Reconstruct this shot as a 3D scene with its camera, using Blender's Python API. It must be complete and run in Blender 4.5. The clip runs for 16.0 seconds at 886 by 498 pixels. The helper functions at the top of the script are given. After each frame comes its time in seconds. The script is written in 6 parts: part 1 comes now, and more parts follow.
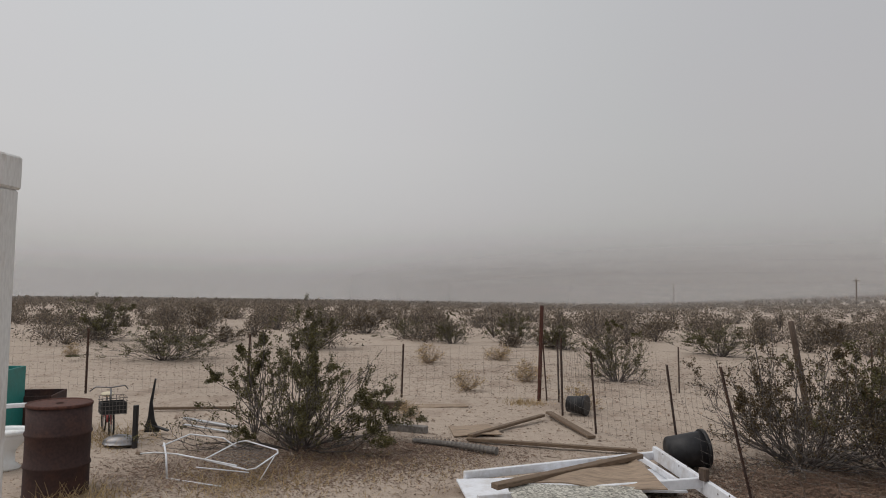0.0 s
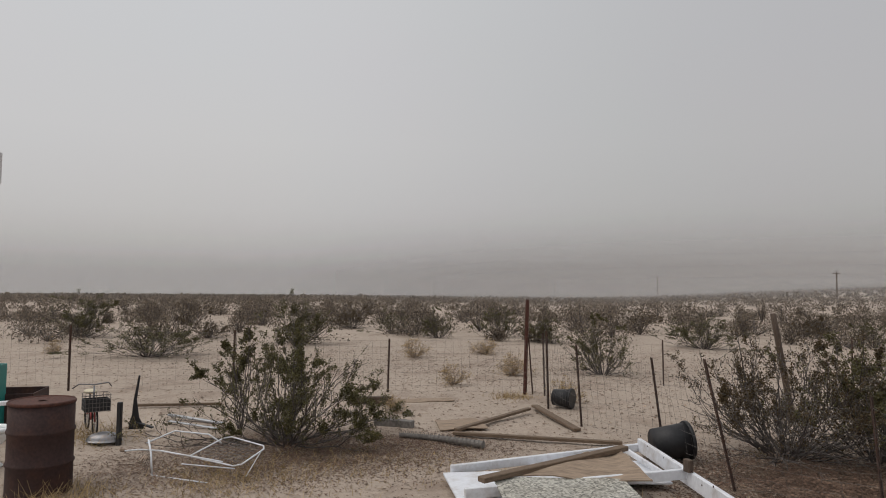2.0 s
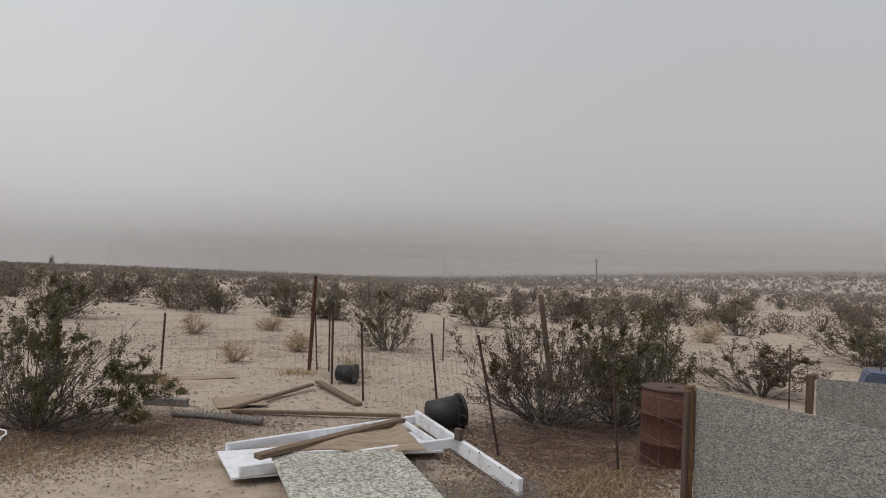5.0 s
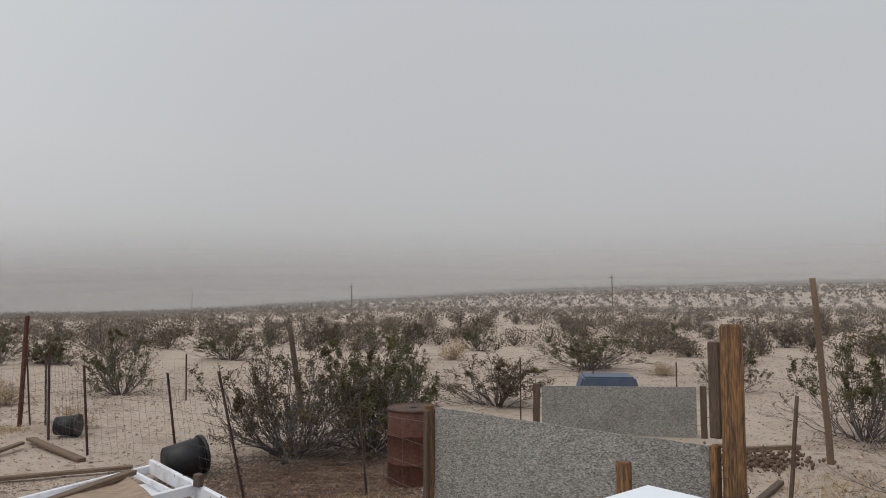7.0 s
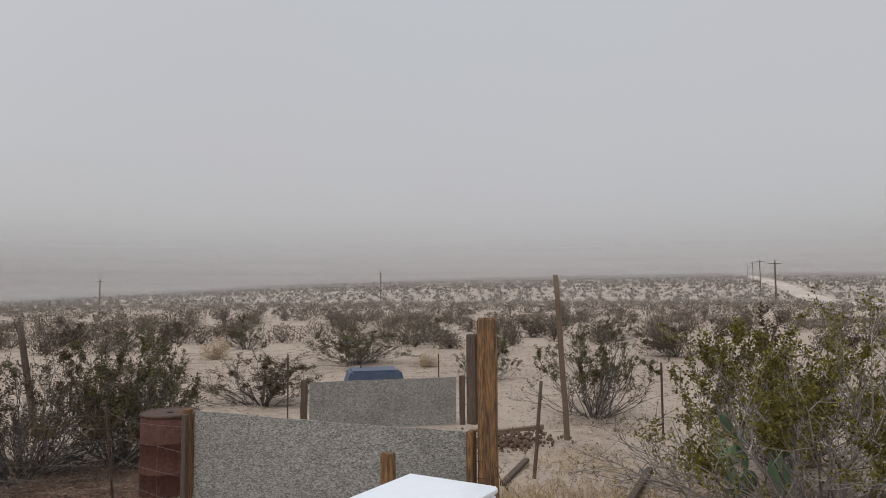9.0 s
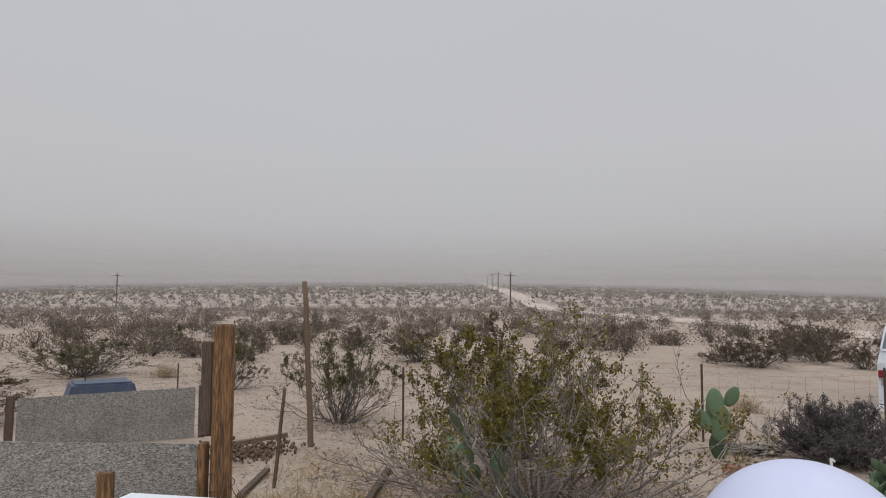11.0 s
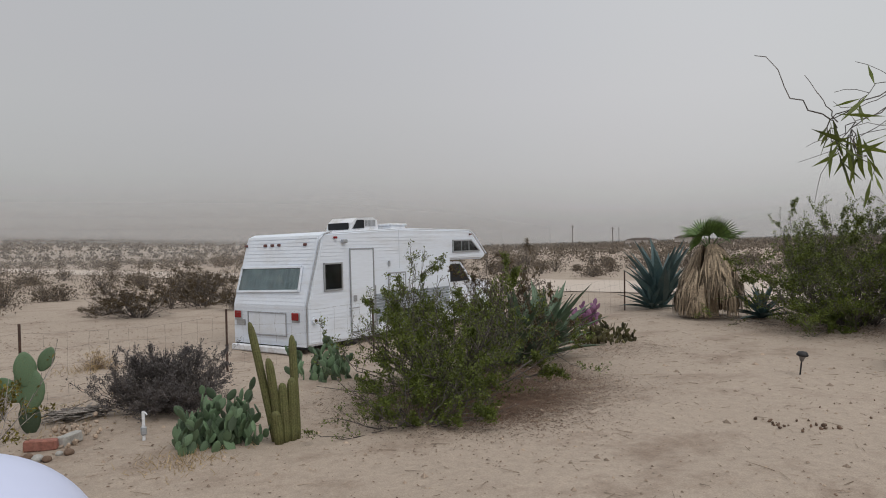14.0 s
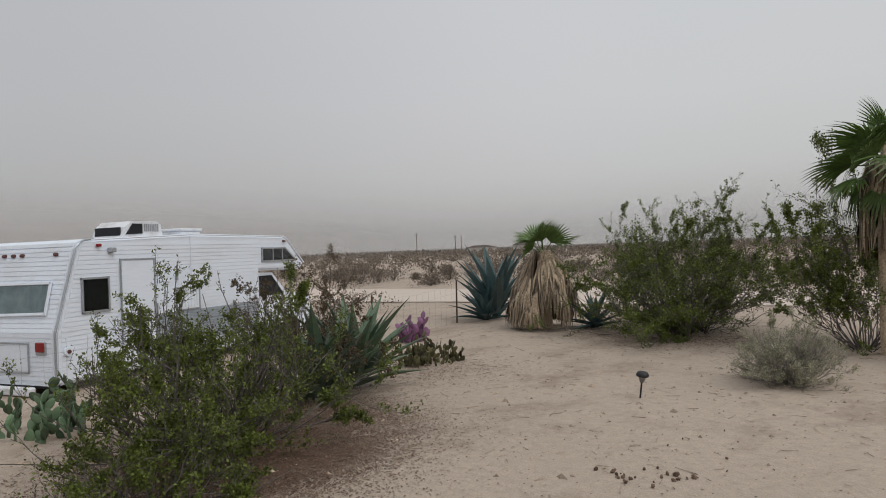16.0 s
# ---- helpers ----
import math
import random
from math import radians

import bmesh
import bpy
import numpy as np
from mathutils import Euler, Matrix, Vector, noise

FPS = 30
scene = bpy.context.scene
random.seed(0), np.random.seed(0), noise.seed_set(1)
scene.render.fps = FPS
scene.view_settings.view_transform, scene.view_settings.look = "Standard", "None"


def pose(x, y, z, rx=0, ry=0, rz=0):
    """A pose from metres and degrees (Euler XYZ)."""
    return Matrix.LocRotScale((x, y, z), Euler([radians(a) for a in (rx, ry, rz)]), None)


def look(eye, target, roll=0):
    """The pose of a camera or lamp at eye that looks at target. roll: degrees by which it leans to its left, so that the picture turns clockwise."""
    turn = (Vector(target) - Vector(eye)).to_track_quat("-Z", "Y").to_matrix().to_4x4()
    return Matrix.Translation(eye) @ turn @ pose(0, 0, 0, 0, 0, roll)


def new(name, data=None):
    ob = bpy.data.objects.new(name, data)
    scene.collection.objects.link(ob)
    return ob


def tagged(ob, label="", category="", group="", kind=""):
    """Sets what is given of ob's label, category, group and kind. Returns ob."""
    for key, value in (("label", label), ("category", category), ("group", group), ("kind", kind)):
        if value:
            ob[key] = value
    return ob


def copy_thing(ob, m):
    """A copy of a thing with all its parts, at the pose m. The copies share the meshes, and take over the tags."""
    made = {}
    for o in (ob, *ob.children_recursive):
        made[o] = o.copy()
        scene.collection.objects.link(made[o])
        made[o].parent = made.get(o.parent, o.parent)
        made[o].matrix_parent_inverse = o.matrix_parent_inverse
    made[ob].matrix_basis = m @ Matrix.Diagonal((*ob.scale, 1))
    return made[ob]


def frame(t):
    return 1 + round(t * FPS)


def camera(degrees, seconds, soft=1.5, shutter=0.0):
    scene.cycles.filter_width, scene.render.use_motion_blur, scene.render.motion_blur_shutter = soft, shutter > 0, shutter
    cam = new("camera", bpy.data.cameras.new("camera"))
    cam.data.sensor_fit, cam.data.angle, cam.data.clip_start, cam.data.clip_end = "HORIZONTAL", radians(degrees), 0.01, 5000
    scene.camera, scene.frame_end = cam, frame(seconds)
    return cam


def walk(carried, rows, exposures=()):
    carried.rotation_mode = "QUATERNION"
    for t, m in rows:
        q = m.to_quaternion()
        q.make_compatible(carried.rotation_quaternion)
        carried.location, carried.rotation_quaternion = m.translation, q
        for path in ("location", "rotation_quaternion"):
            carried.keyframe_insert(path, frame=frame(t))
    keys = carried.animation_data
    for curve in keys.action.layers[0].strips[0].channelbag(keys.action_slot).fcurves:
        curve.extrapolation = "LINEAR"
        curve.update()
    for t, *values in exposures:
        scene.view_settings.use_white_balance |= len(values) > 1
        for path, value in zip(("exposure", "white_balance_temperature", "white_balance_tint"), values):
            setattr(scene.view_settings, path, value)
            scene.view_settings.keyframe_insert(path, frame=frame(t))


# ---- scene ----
cam = camera(65.2, 16.0, soft=1.0)
PATH = [
    (0, (-1.268, -0.482, 1.983), (-1.501, 1.5, 2.107), 0.9),
    (0.5, (-1.272, -0.49, 1.973), (-1.476, 1.497, 2.091), 1.0),
    (1, (-1.296, -0.481, 1.972), (-1.498, 1.506, 2.083), 1.1),
    (1.5, (-1.273, -0.484, 1.975), (-1.482, 1.502, 2.087), 0.9),
    (2, (-1.273, -0.481, 1.982), (-1.464, 1.507, 2.091), 0.6),
    (2.5, (-1.238, -0.491, 1.959), (-1.386, 1.501, 2.061), 0.7),
    (3, (-1.241, -0.498, 1.98), (-1.298, 1.498, 2.086), 1.3),
    (3.5, (-1.246, -0.487, 1.986), (-1.306, 1.509, 2.091), 1.5),
    (4, (-1.212, -0.478, 1.948), (-1.049, 1.514, 2.039), 1.2),
    (4.2, (-1.246, -0.479, 1.962), (-1.009, 1.505, 2.044), 1.8),
    (6.3, (-1.148, -0.492, 1.97), (-0.428, 1.373, 2.016), 0.8),
    (6.5, (-1.136, -0.478, 1.986), (-0.322, 1.345, 2.087), 0.5),
    (7, (-1.096, -0.496, 1.99), (-0.052, 1.203, 2.141), -0.0),
    (7.5, (-1.091, -0.51, 1.988), (0.158, 1.046, 2.128), -0.3),
    (8, (-1.089, -0.492, 2.0), (0.263, 0.977, 2.124), -0.5),
    (8.2, (-1.101, -0.486, 1.994), (0.299, 0.937, 2.122), -0.5),
    (10.3, (-1.052, -0.503, 2.001), (0.725, 0.401, 2.156), 0.6),
    (10.5, (-1.065, -0.503, 2.007), (0.76, 0.3, 2.171), 0.8),
    (11, (-1.083, -0.583, 1.994), (0.795, 0.085, 2.148), 0.2),
    (11.5, (-1.096, -0.651, 1.996), (0.825, -0.108, 2.119), -0.5),
    (12, (-0.993, -0.791, 1.979), (0.975, -0.441, 2.063), -2.3),
    (12.5, (-0.934, -0.967, 1.965), (1.062, -0.853, 2.029), -2.4),
    (13, (-0.835, -1.146, 1.959), (1.136, -1.487, 1.939), -3.1),
    (13.5, (-0.553, -1.414, 1.983), (1.314, -2.129, 1.914), -2.8),
    (14, (-0.195, -1.733, 1.945), (1.606, -2.602, 1.934), -1.6),
    (14.5, (0.074, -2.051, 1.912), (1.822, -3.023, 1.882), -0.8),
    (15, (0.511, -2.392, 1.86), (2.22, -3.431, 1.822), -1.5),
    (15.5, (0.867, -2.879, 1.856), (2.506, -4.023, 1.8), -1.6),
    (16, (1.212, -3.31, 1.904), (2.779, -4.554, 1.903), -2.1),
]
walk(cam, [(t, look(eye, target, roll)) for t, eye, target, roll in PATH],
     [(0, -0.20, 6520, 11), (3, -0.18, 6520, 11), (6.5, -0.02, 6400, 10), (11, 0.0, 6340, 12), (13, -0.13, 6420, 11), (14.5, -0.13, 6400, 9), (16, -0.13, 6400, 9)])

# ---- sky, sun, exposure ----
world = bpy.data.worlds.new("dusty_sky")
scene.world = world
world.use_nodes = True
wn, wl = world.node_tree.nodes, world.node_tree.links
wn.clear()
w_out, w_bg, w_sky = wn.new("ShaderNodeOutputWorld"), wn.new("ShaderNodeBackground"), wn.new("ShaderNodeTexSky")
w_sky.sky_type, w_sky.sun_disc = "NISHITA", False
w_sky.sun_elevation, w_sky.sun_rotation = radians(56), radians(257)
w_sky.air_density, w_sky.dust_density = 1.0, 6.0
w_tc, w_sep, w_ramp = wn.new("ShaderNodeTexCoord"), wn.new("ShaderNodeSeparateXYZ"), wn.new("ShaderNodeValToRGB")
w_noise, w_mul, w_add = wn.new("ShaderNodeTexNoise"), wn.new("ShaderNodeMixRGB"), wn.new("ShaderNodeMixRGB")
for at, c in ((0.0, (0.45, 0.44, 0.435)), (0.04, (0.475, 0.465, 0.458)), (0.10, (0.52, 0.511, 0.505)), (0.2, (0.56, 0.552, 0.547)), (0.42, (0.575, 0.58, 0.585)), (1.0, (0.70, 0.71, 0.72))):
    e = w_ramp.color_ramp.elements[0] if at == 0 else (w_ramp.color_ramp.elements[-1] if at == 1 else w_ramp.color_ramp.elements.new(at))
    e.position, e.color = at, (*c, 1)
w_noise.inputs["Scale"].default_value, w_noise.inputs["Detail"].default_value = 2.2, 3
w_mul.blend_type, w_mul.inputs[0].default_value = "SOFT_LIGHT", 0.05
w_add.blend_type, w_add.inputs[0].default_value = "ADD", 0.015
wl.new(w_tc.outputs["Generated"], w_sep.inputs[0])
wl.new(w_tc.outputs["Generated"], w_noise.inputs["Vector"])
wl.new(w_sep.outputs["Z"], w_ramp.inputs[0])
wl.new(w_ramp.outputs[0], w_mul.inputs[1])
wl.new(w_noise.outputs["Color"], w_mul.inputs[2])
wl.new(w_mul.outputs[0], w_add.inputs[1])
wl.new(w_sky.outputs[0], w_add.inputs[2])
# the dust front darkens one side of the sky
w_dot, w_side, w_scale = wn.new("ShaderNodeVectorMath"), wn.new("ShaderNodeMapRange"), wn.new("ShaderNodeVectorMath")
w_dot.operation, w_scale.operation = "DOT_PRODUCT", "SCALE"
w_dot.inputs[1].default_value = (0.866, 0.5, 0.0)
w_side.interpolation_type = "SMOOTHSTEP"
w_side.inputs[1].default_value, w_side.inputs[2].default_value = 0.15, 0.85
w_side.inputs[3].default_value, w_side.inputs[4].default_value = 1.08, 0.88
wl.new(w_tc.outputs["Generated"], w_dot.inputs[0])
wl.new(w_dot.outputs["Value"], w_side.inputs[0])
wl.new(w_add.outputs[0], w_scale.inputs[0])
wl.new(w_side.outputs[0], w_scale.inputs["Scale"])
wl.new(w_scale.outputs[0], w_bg.inputs[0])
w_bg.inputs[1].default_value = 1.0
wl.new(w_bg.outputs[0], w_out.inputs[0])

sun_data = bpy.data.lights.new("sun", "SUN")
sun_data.energy, sun_data.angle, sun_data.color = 0.95, radians(40), (1.0, 0.96, 0.9)
sun = new("sun", sun_data)
sun.matrix_world = look((0, 0, 40), (26, 6, 0))


# ---- materials ----
def material(name, base, rough=0.8, grain=30.0, vary=0.25, stain=None, stain_scale=2.0, bump=0.2, metal=0.0,
             island=0.0, stretch=(1, 1, 1), stain_amount=0.5, through_light=0.0, depth=0.004, each=0.0):
    """Base colour with fine grain and larger stains at real size."""
    m = bpy.data.materials.new(name)
    m.use_nodes = True
    n, l = m.node_tree.nodes, m.node_tree.links
    bsdf = n["Principled BSDF"]
    tc, mp = n.new("ShaderNodeTexCoord"), n.new("ShaderNodeMapping")
    mp.inputs["Scale"].default_value = stretch
    l.new(tc.outputs["Object"], mp.inputs[0])
    fine = n.new("ShaderNodeTexNoise")
    fine.inputs["Scale"].default_value, fine.inputs["Detail"].default_value = grain, 4
    l.new(mp.outputs[0], fine.inputs["Vector"])
    ramp = n.new("ShaderNodeMapRange")
    ramp.inputs[1].default_value, ramp.inputs[2].default_value = 0.3, 0.7
    ramp.inputs[3].default_value, ramp.inputs[4].default_value = 1 - vary, 1 + vary
    l.new(fine.outputs["Fac"], ramp.inputs[0])
    tone = ramp.outputs[0]
    if island or each:
        src = n.new("ShaderNodeNewGeometry").outputs["Random Per Island"] if island else n.new("ShaderNodeObjectInfo").outputs["Random"]
        amount = island or each
        r2, mm = n.new("ShaderNodeMapRange"), n.new("ShaderNodeMath")
        r2.inputs[3].default_value, r2.inputs[4].default_value = 1 - amount, 1 + amount
        mm.operation = "MULTIPLY"
        l.new(src, r2.inputs[0])
        l.new(tone, mm.inputs[0])
        l.new(r2.outputs[0], mm.inputs[1])
        tone = mm.outputs[0]
    col = n.new("ShaderNodeVectorMath")
    col.operation = "SCALE"
    l.new(tone, col.inputs["Scale"])
    if stain:
        big, step, mix = n.new("ShaderNodeTexNoise"), n.new("ShaderNodeMapRange"), n.new("ShaderNodeMixRGB")
        big.inputs["Scale"].default_value, big.inputs["Detail"].default_value, big.inputs["Roughness"].default_value = stain_scale, 6, 0.65
        step.inputs[1].default_value, step.inputs[2].default_value, step.inputs[4].default_value = 0.48, 0.68, stain_amount
        l.new(mp.outputs[0], big.inputs["Vector"])
        l.new(big.outputs["Fac"], step.inputs[0])
        l.new(step.outputs[0], mix.inputs[0])
        mix.inputs[1].default_value, mix.inputs[2].default_value = (*base, 1), (*stain, 1)
        l.new(mix.outputs[0], col.inputs[0])
    else:
        col.inputs[0].default_value = base
    l.new(col.outputs[0], bsdf.inputs["Base Color"])
    bsdf.inputs["Roughness"].default_value, bsdf.inputs["Metallic"].default_value = rough, metal
    if bump:
        b = n.new("ShaderNodeBump")
        b.inputs["Strength"].default_value, b.inputs["Distance"].default_value = bump, depth
        l.new(fine.outputs["Fac"], b.inputs["Height"])
        l.new(b.outputs[0], bsdf.inputs["Normal"])
    if through_light:
        tr, mx = n.new("ShaderNodeBsdfTranslucent"), n.new("ShaderNodeMixShader")
        l.new(col.outputs[0], tr.inputs[0])
        mx.inputs[0].default_value = through_light
        l.new(bsdf.outputs[0], mx.inputs[1])
        l.new(tr.outputs[0], mx.inputs[2])
        l.new(mx.outputs[0], n["Material Output"].inputs[0])
    return m


def sand_material():
    """Tan desert sand: broad tone, drifts of darker grit, fine grain."""
    m = bpy.data.materials.new("sand")
    m.use_nodes = True
    n, l = m.node_tree.nodes, m.node_tree.links
    bsdf, tc = n["Principled BSDF"], n.new("ShaderNodeTexCoord")

    def layer(scale, detail, rough, low, high, out0, out1, stretch=(1, 1, 1)):
        mp, tex, rng = n.new("ShaderNodeMapping"), n.new("ShaderNodeTexNoise"), n.new("ShaderNodeMapRange")
        mp.inputs["Scale"].default_value = stretch
        tex.inputs["Scale"].default_value, tex.inputs["Detail"].default_value, tex.inputs["Roughness"].default_value = scale, detail, rough
        rng.inputs[1].default_value, rng.inputs[2].default_value = low, high
        rng.inputs[3].default_value, rng.inputs[4].default_value = out0, out1
        l.new(tc.outputs["Object"], mp.inputs[0])
        l.new(mp.outputs[0], tex.inputs["Vector"])
        l.new(tex.outputs["Fac"], rng.inputs[0])
        return tex, rng.outputs[0]

    def mix(fac, a, b):
        node = n.new("ShaderNodeMixRGB")
        l.new(fac, node.inputs[0])
        for k, v in ((1, a), (2, b)):
            if isinstance(v, tuple):
                node.inputs[k].default_value = (*v, 1)
            else:
                l.new(v, node.inputs[k])
        return node.outputs[0]

    def times(col, fac):
        node = n.new("ShaderNodeVectorMath")
        node.operation = "SCALE"
        l.new(col, node.inputs[0])
        l.new(fac, node.inputs["Scale"])
        return node.outputs[0]

    _, broad = layer(0.16, 4, 0.55, 0.35, 0.65, 0.0, 1.0)
    _, drift = layer(0.8, 9, 0.74, 0.51, 0.69, 0.0, 0.85, (1.0, 0.7, 1))
    _, crumb = layer(7.0, 6, 0.7, 0.60, 0.74, 0.0, 0.55)
    grain_tex, grain = layer(70, 4, 0.65, 0.3, 0.7, 0.80, 1.18)
    ripple_tex, ripple = layer(9, 8, 0.6, 0.3, 0.7, 0.90, 1.08)
    col = mix(broad, (0.422, 0.346, 0.279), (0.372, 0.303, 0.243))
    col = mix(drift, col, (0.215, 0.155, 0.115))
    col = mix(crumb, col, (0.20, 0.145, 0.11))
    col = times(times(col, grain), ripple)
    l.new(col, bsdf.inputs["Base Color"])
    bsdf.inputs["Roughness"].default_value = 0.95
    b1, b2 = n.new("ShaderNodeBump"), n.new("ShaderNodeBump")
    b1.inputs["Strength"].default_value, b1.inputs["Distance"].default_value = 0.55, 0.05
    b2.inputs["Strength"].default_value, b2.inputs["Distance"].default_value = 0.35, 0.006
    l.new(ripple_tex.outputs["Fac"], b1.inputs["Height"])
    l.new(grain_tex.outputs["Fac"], b2.inputs["Height"])
    l.new(b1.outputs[0], b2.inputs["Normal"])
    l.new(b2.outputs[0], bsdf.inputs["Normal"])
    return m


SAND = sand_material()
ROAD = material("pale_road_sand", (0.53, 0.455, 0.39), 0.95, 20, 0.1, (0.5, 0.40, 0.32), 0.2, 0.3)
LITTER = material("leaf_litter", (0.13, 0.078, 0.052), 0.95, 40, 0.3, (0.28, 0.2, 0.14), 3, 0.4, island=0.4)
LEAF = material("creosote_leaf", (0.095, 0.084, 0.03), 0.55, 8, 0.3, None, 1, 0, island=0.5, through_light=0.25)
LEAF_FRESH = material("fresh_green_leaf", (0.108, 0.138, 0.022), 0.55, 8, 0.3, None, 1, 0, island=0.5, through_light=0.3)
LEAF_YELLOW = material("yellow_green_leaf", (0.15, 0.125, 0.02), 0.55, 8, 0.3, None, 1, 0, island=0.5, through_light=0.3)
LEAF_BROWN = material("brownish_leaf", (0.095, 0.066, 0.032), 0.7, 8, 0.3, None, 1, 0, island=0.5, through_light=0.2)
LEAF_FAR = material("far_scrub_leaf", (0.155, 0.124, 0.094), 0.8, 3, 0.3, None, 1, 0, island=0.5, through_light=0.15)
LEAF_GREY = material("grey_sage_leaf", (0.118, 0.106, 0.106), 0.85, 10, 0.3, None, 1, 0, island=0.4, through_light=0.15)
LEAF_PALE = material("pale_grey_green_leaf", (0.38, 0.37, 0.26), 0.85, 10, 0.25, None, 1, 0, island=0.35, through_light=0.2)
STRAW = material("dry_straw", (0.42, 0.31, 0.16), 0.9, 30, 0.25, None, 1, 0, island=0.4, through_light=0.2)
TWIG = material("grey_twig", (0.105, 0.092, 0.085), 0.9, 60, 0.3, (0.12, 0.1, 0.09), 6, 0.3, island=0.35)
TWIG_PALE = material("pale_grey_stem", (0.25, 0.225, 0.205), 0.9, 60, 0.3, (0.14, 0.115, 0.1), 6, 0.3, island=0.45)
TWIG_DRY = material("dry_tan_twig", (0.30, 0.235, 0.18), 0.9, 60, 0.3, None, 1, 0.2, island=0.35)
RUST = material("dark_rust", (0.04, 0.02, 0.018), 0.8, 35, 0.3, (0.075, 0.03, 0.018), 3.5, 0.3, 0.1, stain_amount=0.7)
RUST_RED = material("red_rust", (0.085, 0.032, 0.022), 0.85, 30, 0.35, (0.055, 0.025, 0.02), 2.5, 0.35, 0.1)
POST_RUST = material("rusty_post_steel", (0.085, 0.055, 0.045), 0.8, 60, 0.3, (0.16, 0.07, 0.035), 9, 0.3, 0.2)
WIRE = material("weathered_wire", (0.16, 0.145, 0.135), 0.6, 80, 0.3, None, 1, 0, 0.4)
WHITE = material("chipped_white_paint", (0.74, 0.76, 0.80), 0.55, 25, 0.06, (0.42, 0.38, 0.34), 4.5, 0.2, stain_amount=0.55)
WHITE_WOOD = material("flaking_white_wood", (0.66, 0.66, 0.65), 0.75, 40, 0.1, (0.28, 0.18, 0.11), 3.0, 0.4, stretch=(3, 3, 0.7), stain_amount=0.8)
ENAMEL = material("white_enamel", (0.82, 0.87, 0.93), 0.3, 12, 0.02, (0.7, 0.74, 0.78), 2.0, 0.02)
BALL_WHITE = material("smooth_white_plastic", (0.60, 0.645, 0.84), 0.45, 6, 0.015, (0.74, 0.74, 0.86), 1.2, 0.02)
WOOD = material("weathered_timber", (0.155, 0.108, 0.072), 0.85, 14, 0.35, (0.10, 0.068, 0.045), 2.0, 0.5, stretch=(1, 12, 12), depth=0.006)
WOOD_UP = material("split_amber_timber", (0.185, 0.098, 0.04), 0.8, 12, 0.6, (0.03, 0.021, 0.016), 3.4, 0.8, stretch=(9, 9, 1), depth=0.01, stain_amount=0.95)
WOOD_DARK = material("dark_timber", (0.085, 0.06, 0.045), 0.85, 14, 0.35, (0.15, 0.1, 0.065), 2, 0.5, stretch=(9, 9, 1), depth=0.006)
PLY = material("curled_plywood", (0.30, 0.225, 0.16), 0.85, 7, 0.3, (0.17, 0.12, 0.085), 1.4, 0.4, stretch=(1.2, 9, 1), depth=0.005)
BLACK = material("black_plastic", (0.012, 0.012, 0.014), 0.55, 30, 0.3, (0.04, 0.036, 0.032), 3, 0.15)
TEAL = material("teal_plastic", (0.02, 0.21, 0.19), 0.5, 20, 0.1, (0.04, 0.16, 0.15), 3, 0.1)
CHROME = material("dull_chrome", (0.24, 0.24, 0.25), 0.45, 40, 0.1, (0.25, 0.18, 0.13), 12, 0.1, 0.9)
PORCELAIN = material("white_porcelain", (0.80, 0.82, 0.82), 0.2, 10, 0.02, (0.55, 0.5, 0.44), 5, 0.02)
CREAM = material("cream_vinyl", (0.62, 0.55, 0.40), 0.6, 30, 0.1, None, 1, 0.1)
RED = material("faded_red_paint", (0.28, 0.03, 0.03), 0.5, 30, 0.15, None, 1, 0.1)
TAIL = material("red_lens", (0.24, 0.012, 0.014), 0.25, 20, 0.05, None, 1, 0)
AMBER = material("dark_marker_lens", (0.10, 0.03, 0.025), 0.3, 20, 0.05, None, 1, 0)
RV_WHITE = material("rv_white_siding", (0.76, 0.815, 0.90), 0.45, 14, 0.03, (0.58, 0.58, 0.58), 1.1, 0.06, stretch=(0.35, 1, 2.5), stain_amount=0.45)
RV_GREY = material("rv_grey_siding", (0.30, 0.34, 0.38), 0.5, 14, 0.05, (0.2, 0.21, 0.22), 2, 0.06)
TRIM = material("aluminium_trim", (0.42, 0.44, 0.47), 0.4, 30, 0.1, (0.25, 0.24, 0.23), 6, 0.1, 0.6)
CURTAIN = material("faded_blue_curtain", (0.28, 0.36, 0.38), 0.9, 5, 0.25, (0.42, 0.38, 0.32), 2.0, 0.1)
DARK = material("dark_interior", (0.012, 0.013, 0.016), 0.9, 5, 0.2, None, 1, 0)
TYRE = material("tyre_rubber", (0.018, 0.018, 0.018), 0.85, 40, 0.2, (0.06, 0.05, 0.04), 3, 0.3)
CONCRETE = material("grey_block", (0.20, 0.185, 0.17), 0.95, 35, 0.3, (0.11, 0.1, 0.09), 4, 0.5)
BLUE_TARP = material("slate_blue_paint", (0.05, 0.075, 0.13), 0.45, 15, 0.1, (0.1, 0.11, 0.13), 2, 0.1)
CACTUS = material("olive_green_cactus", (0.115, 0.118, 0.042), 0.75, 60, 0.35, (0.12, 0.10, 0.045), 7, 0.5)
PAD = material("green_cactus_pad", (0.095, 0.155, 0.085), 0.65, 40, 0.25, (0.125, 0.145, 0.075), 9, 0.4, each=0.6)
PAD_OLIVE = material("olive_brown_cactus_pad", (0.075, 0.072, 0.028), 0.7, 40, 0.3, (0.15, 0.10, 0.045), 9, 0.3, each=0.6)
PAD_PURPLE = material("purple_cactus_pad", (0.23, 0.105, 0.20), 0.65, 30, 0.15, (0.12, 0.085, 0.13), 4, 0.2, each=0.3)
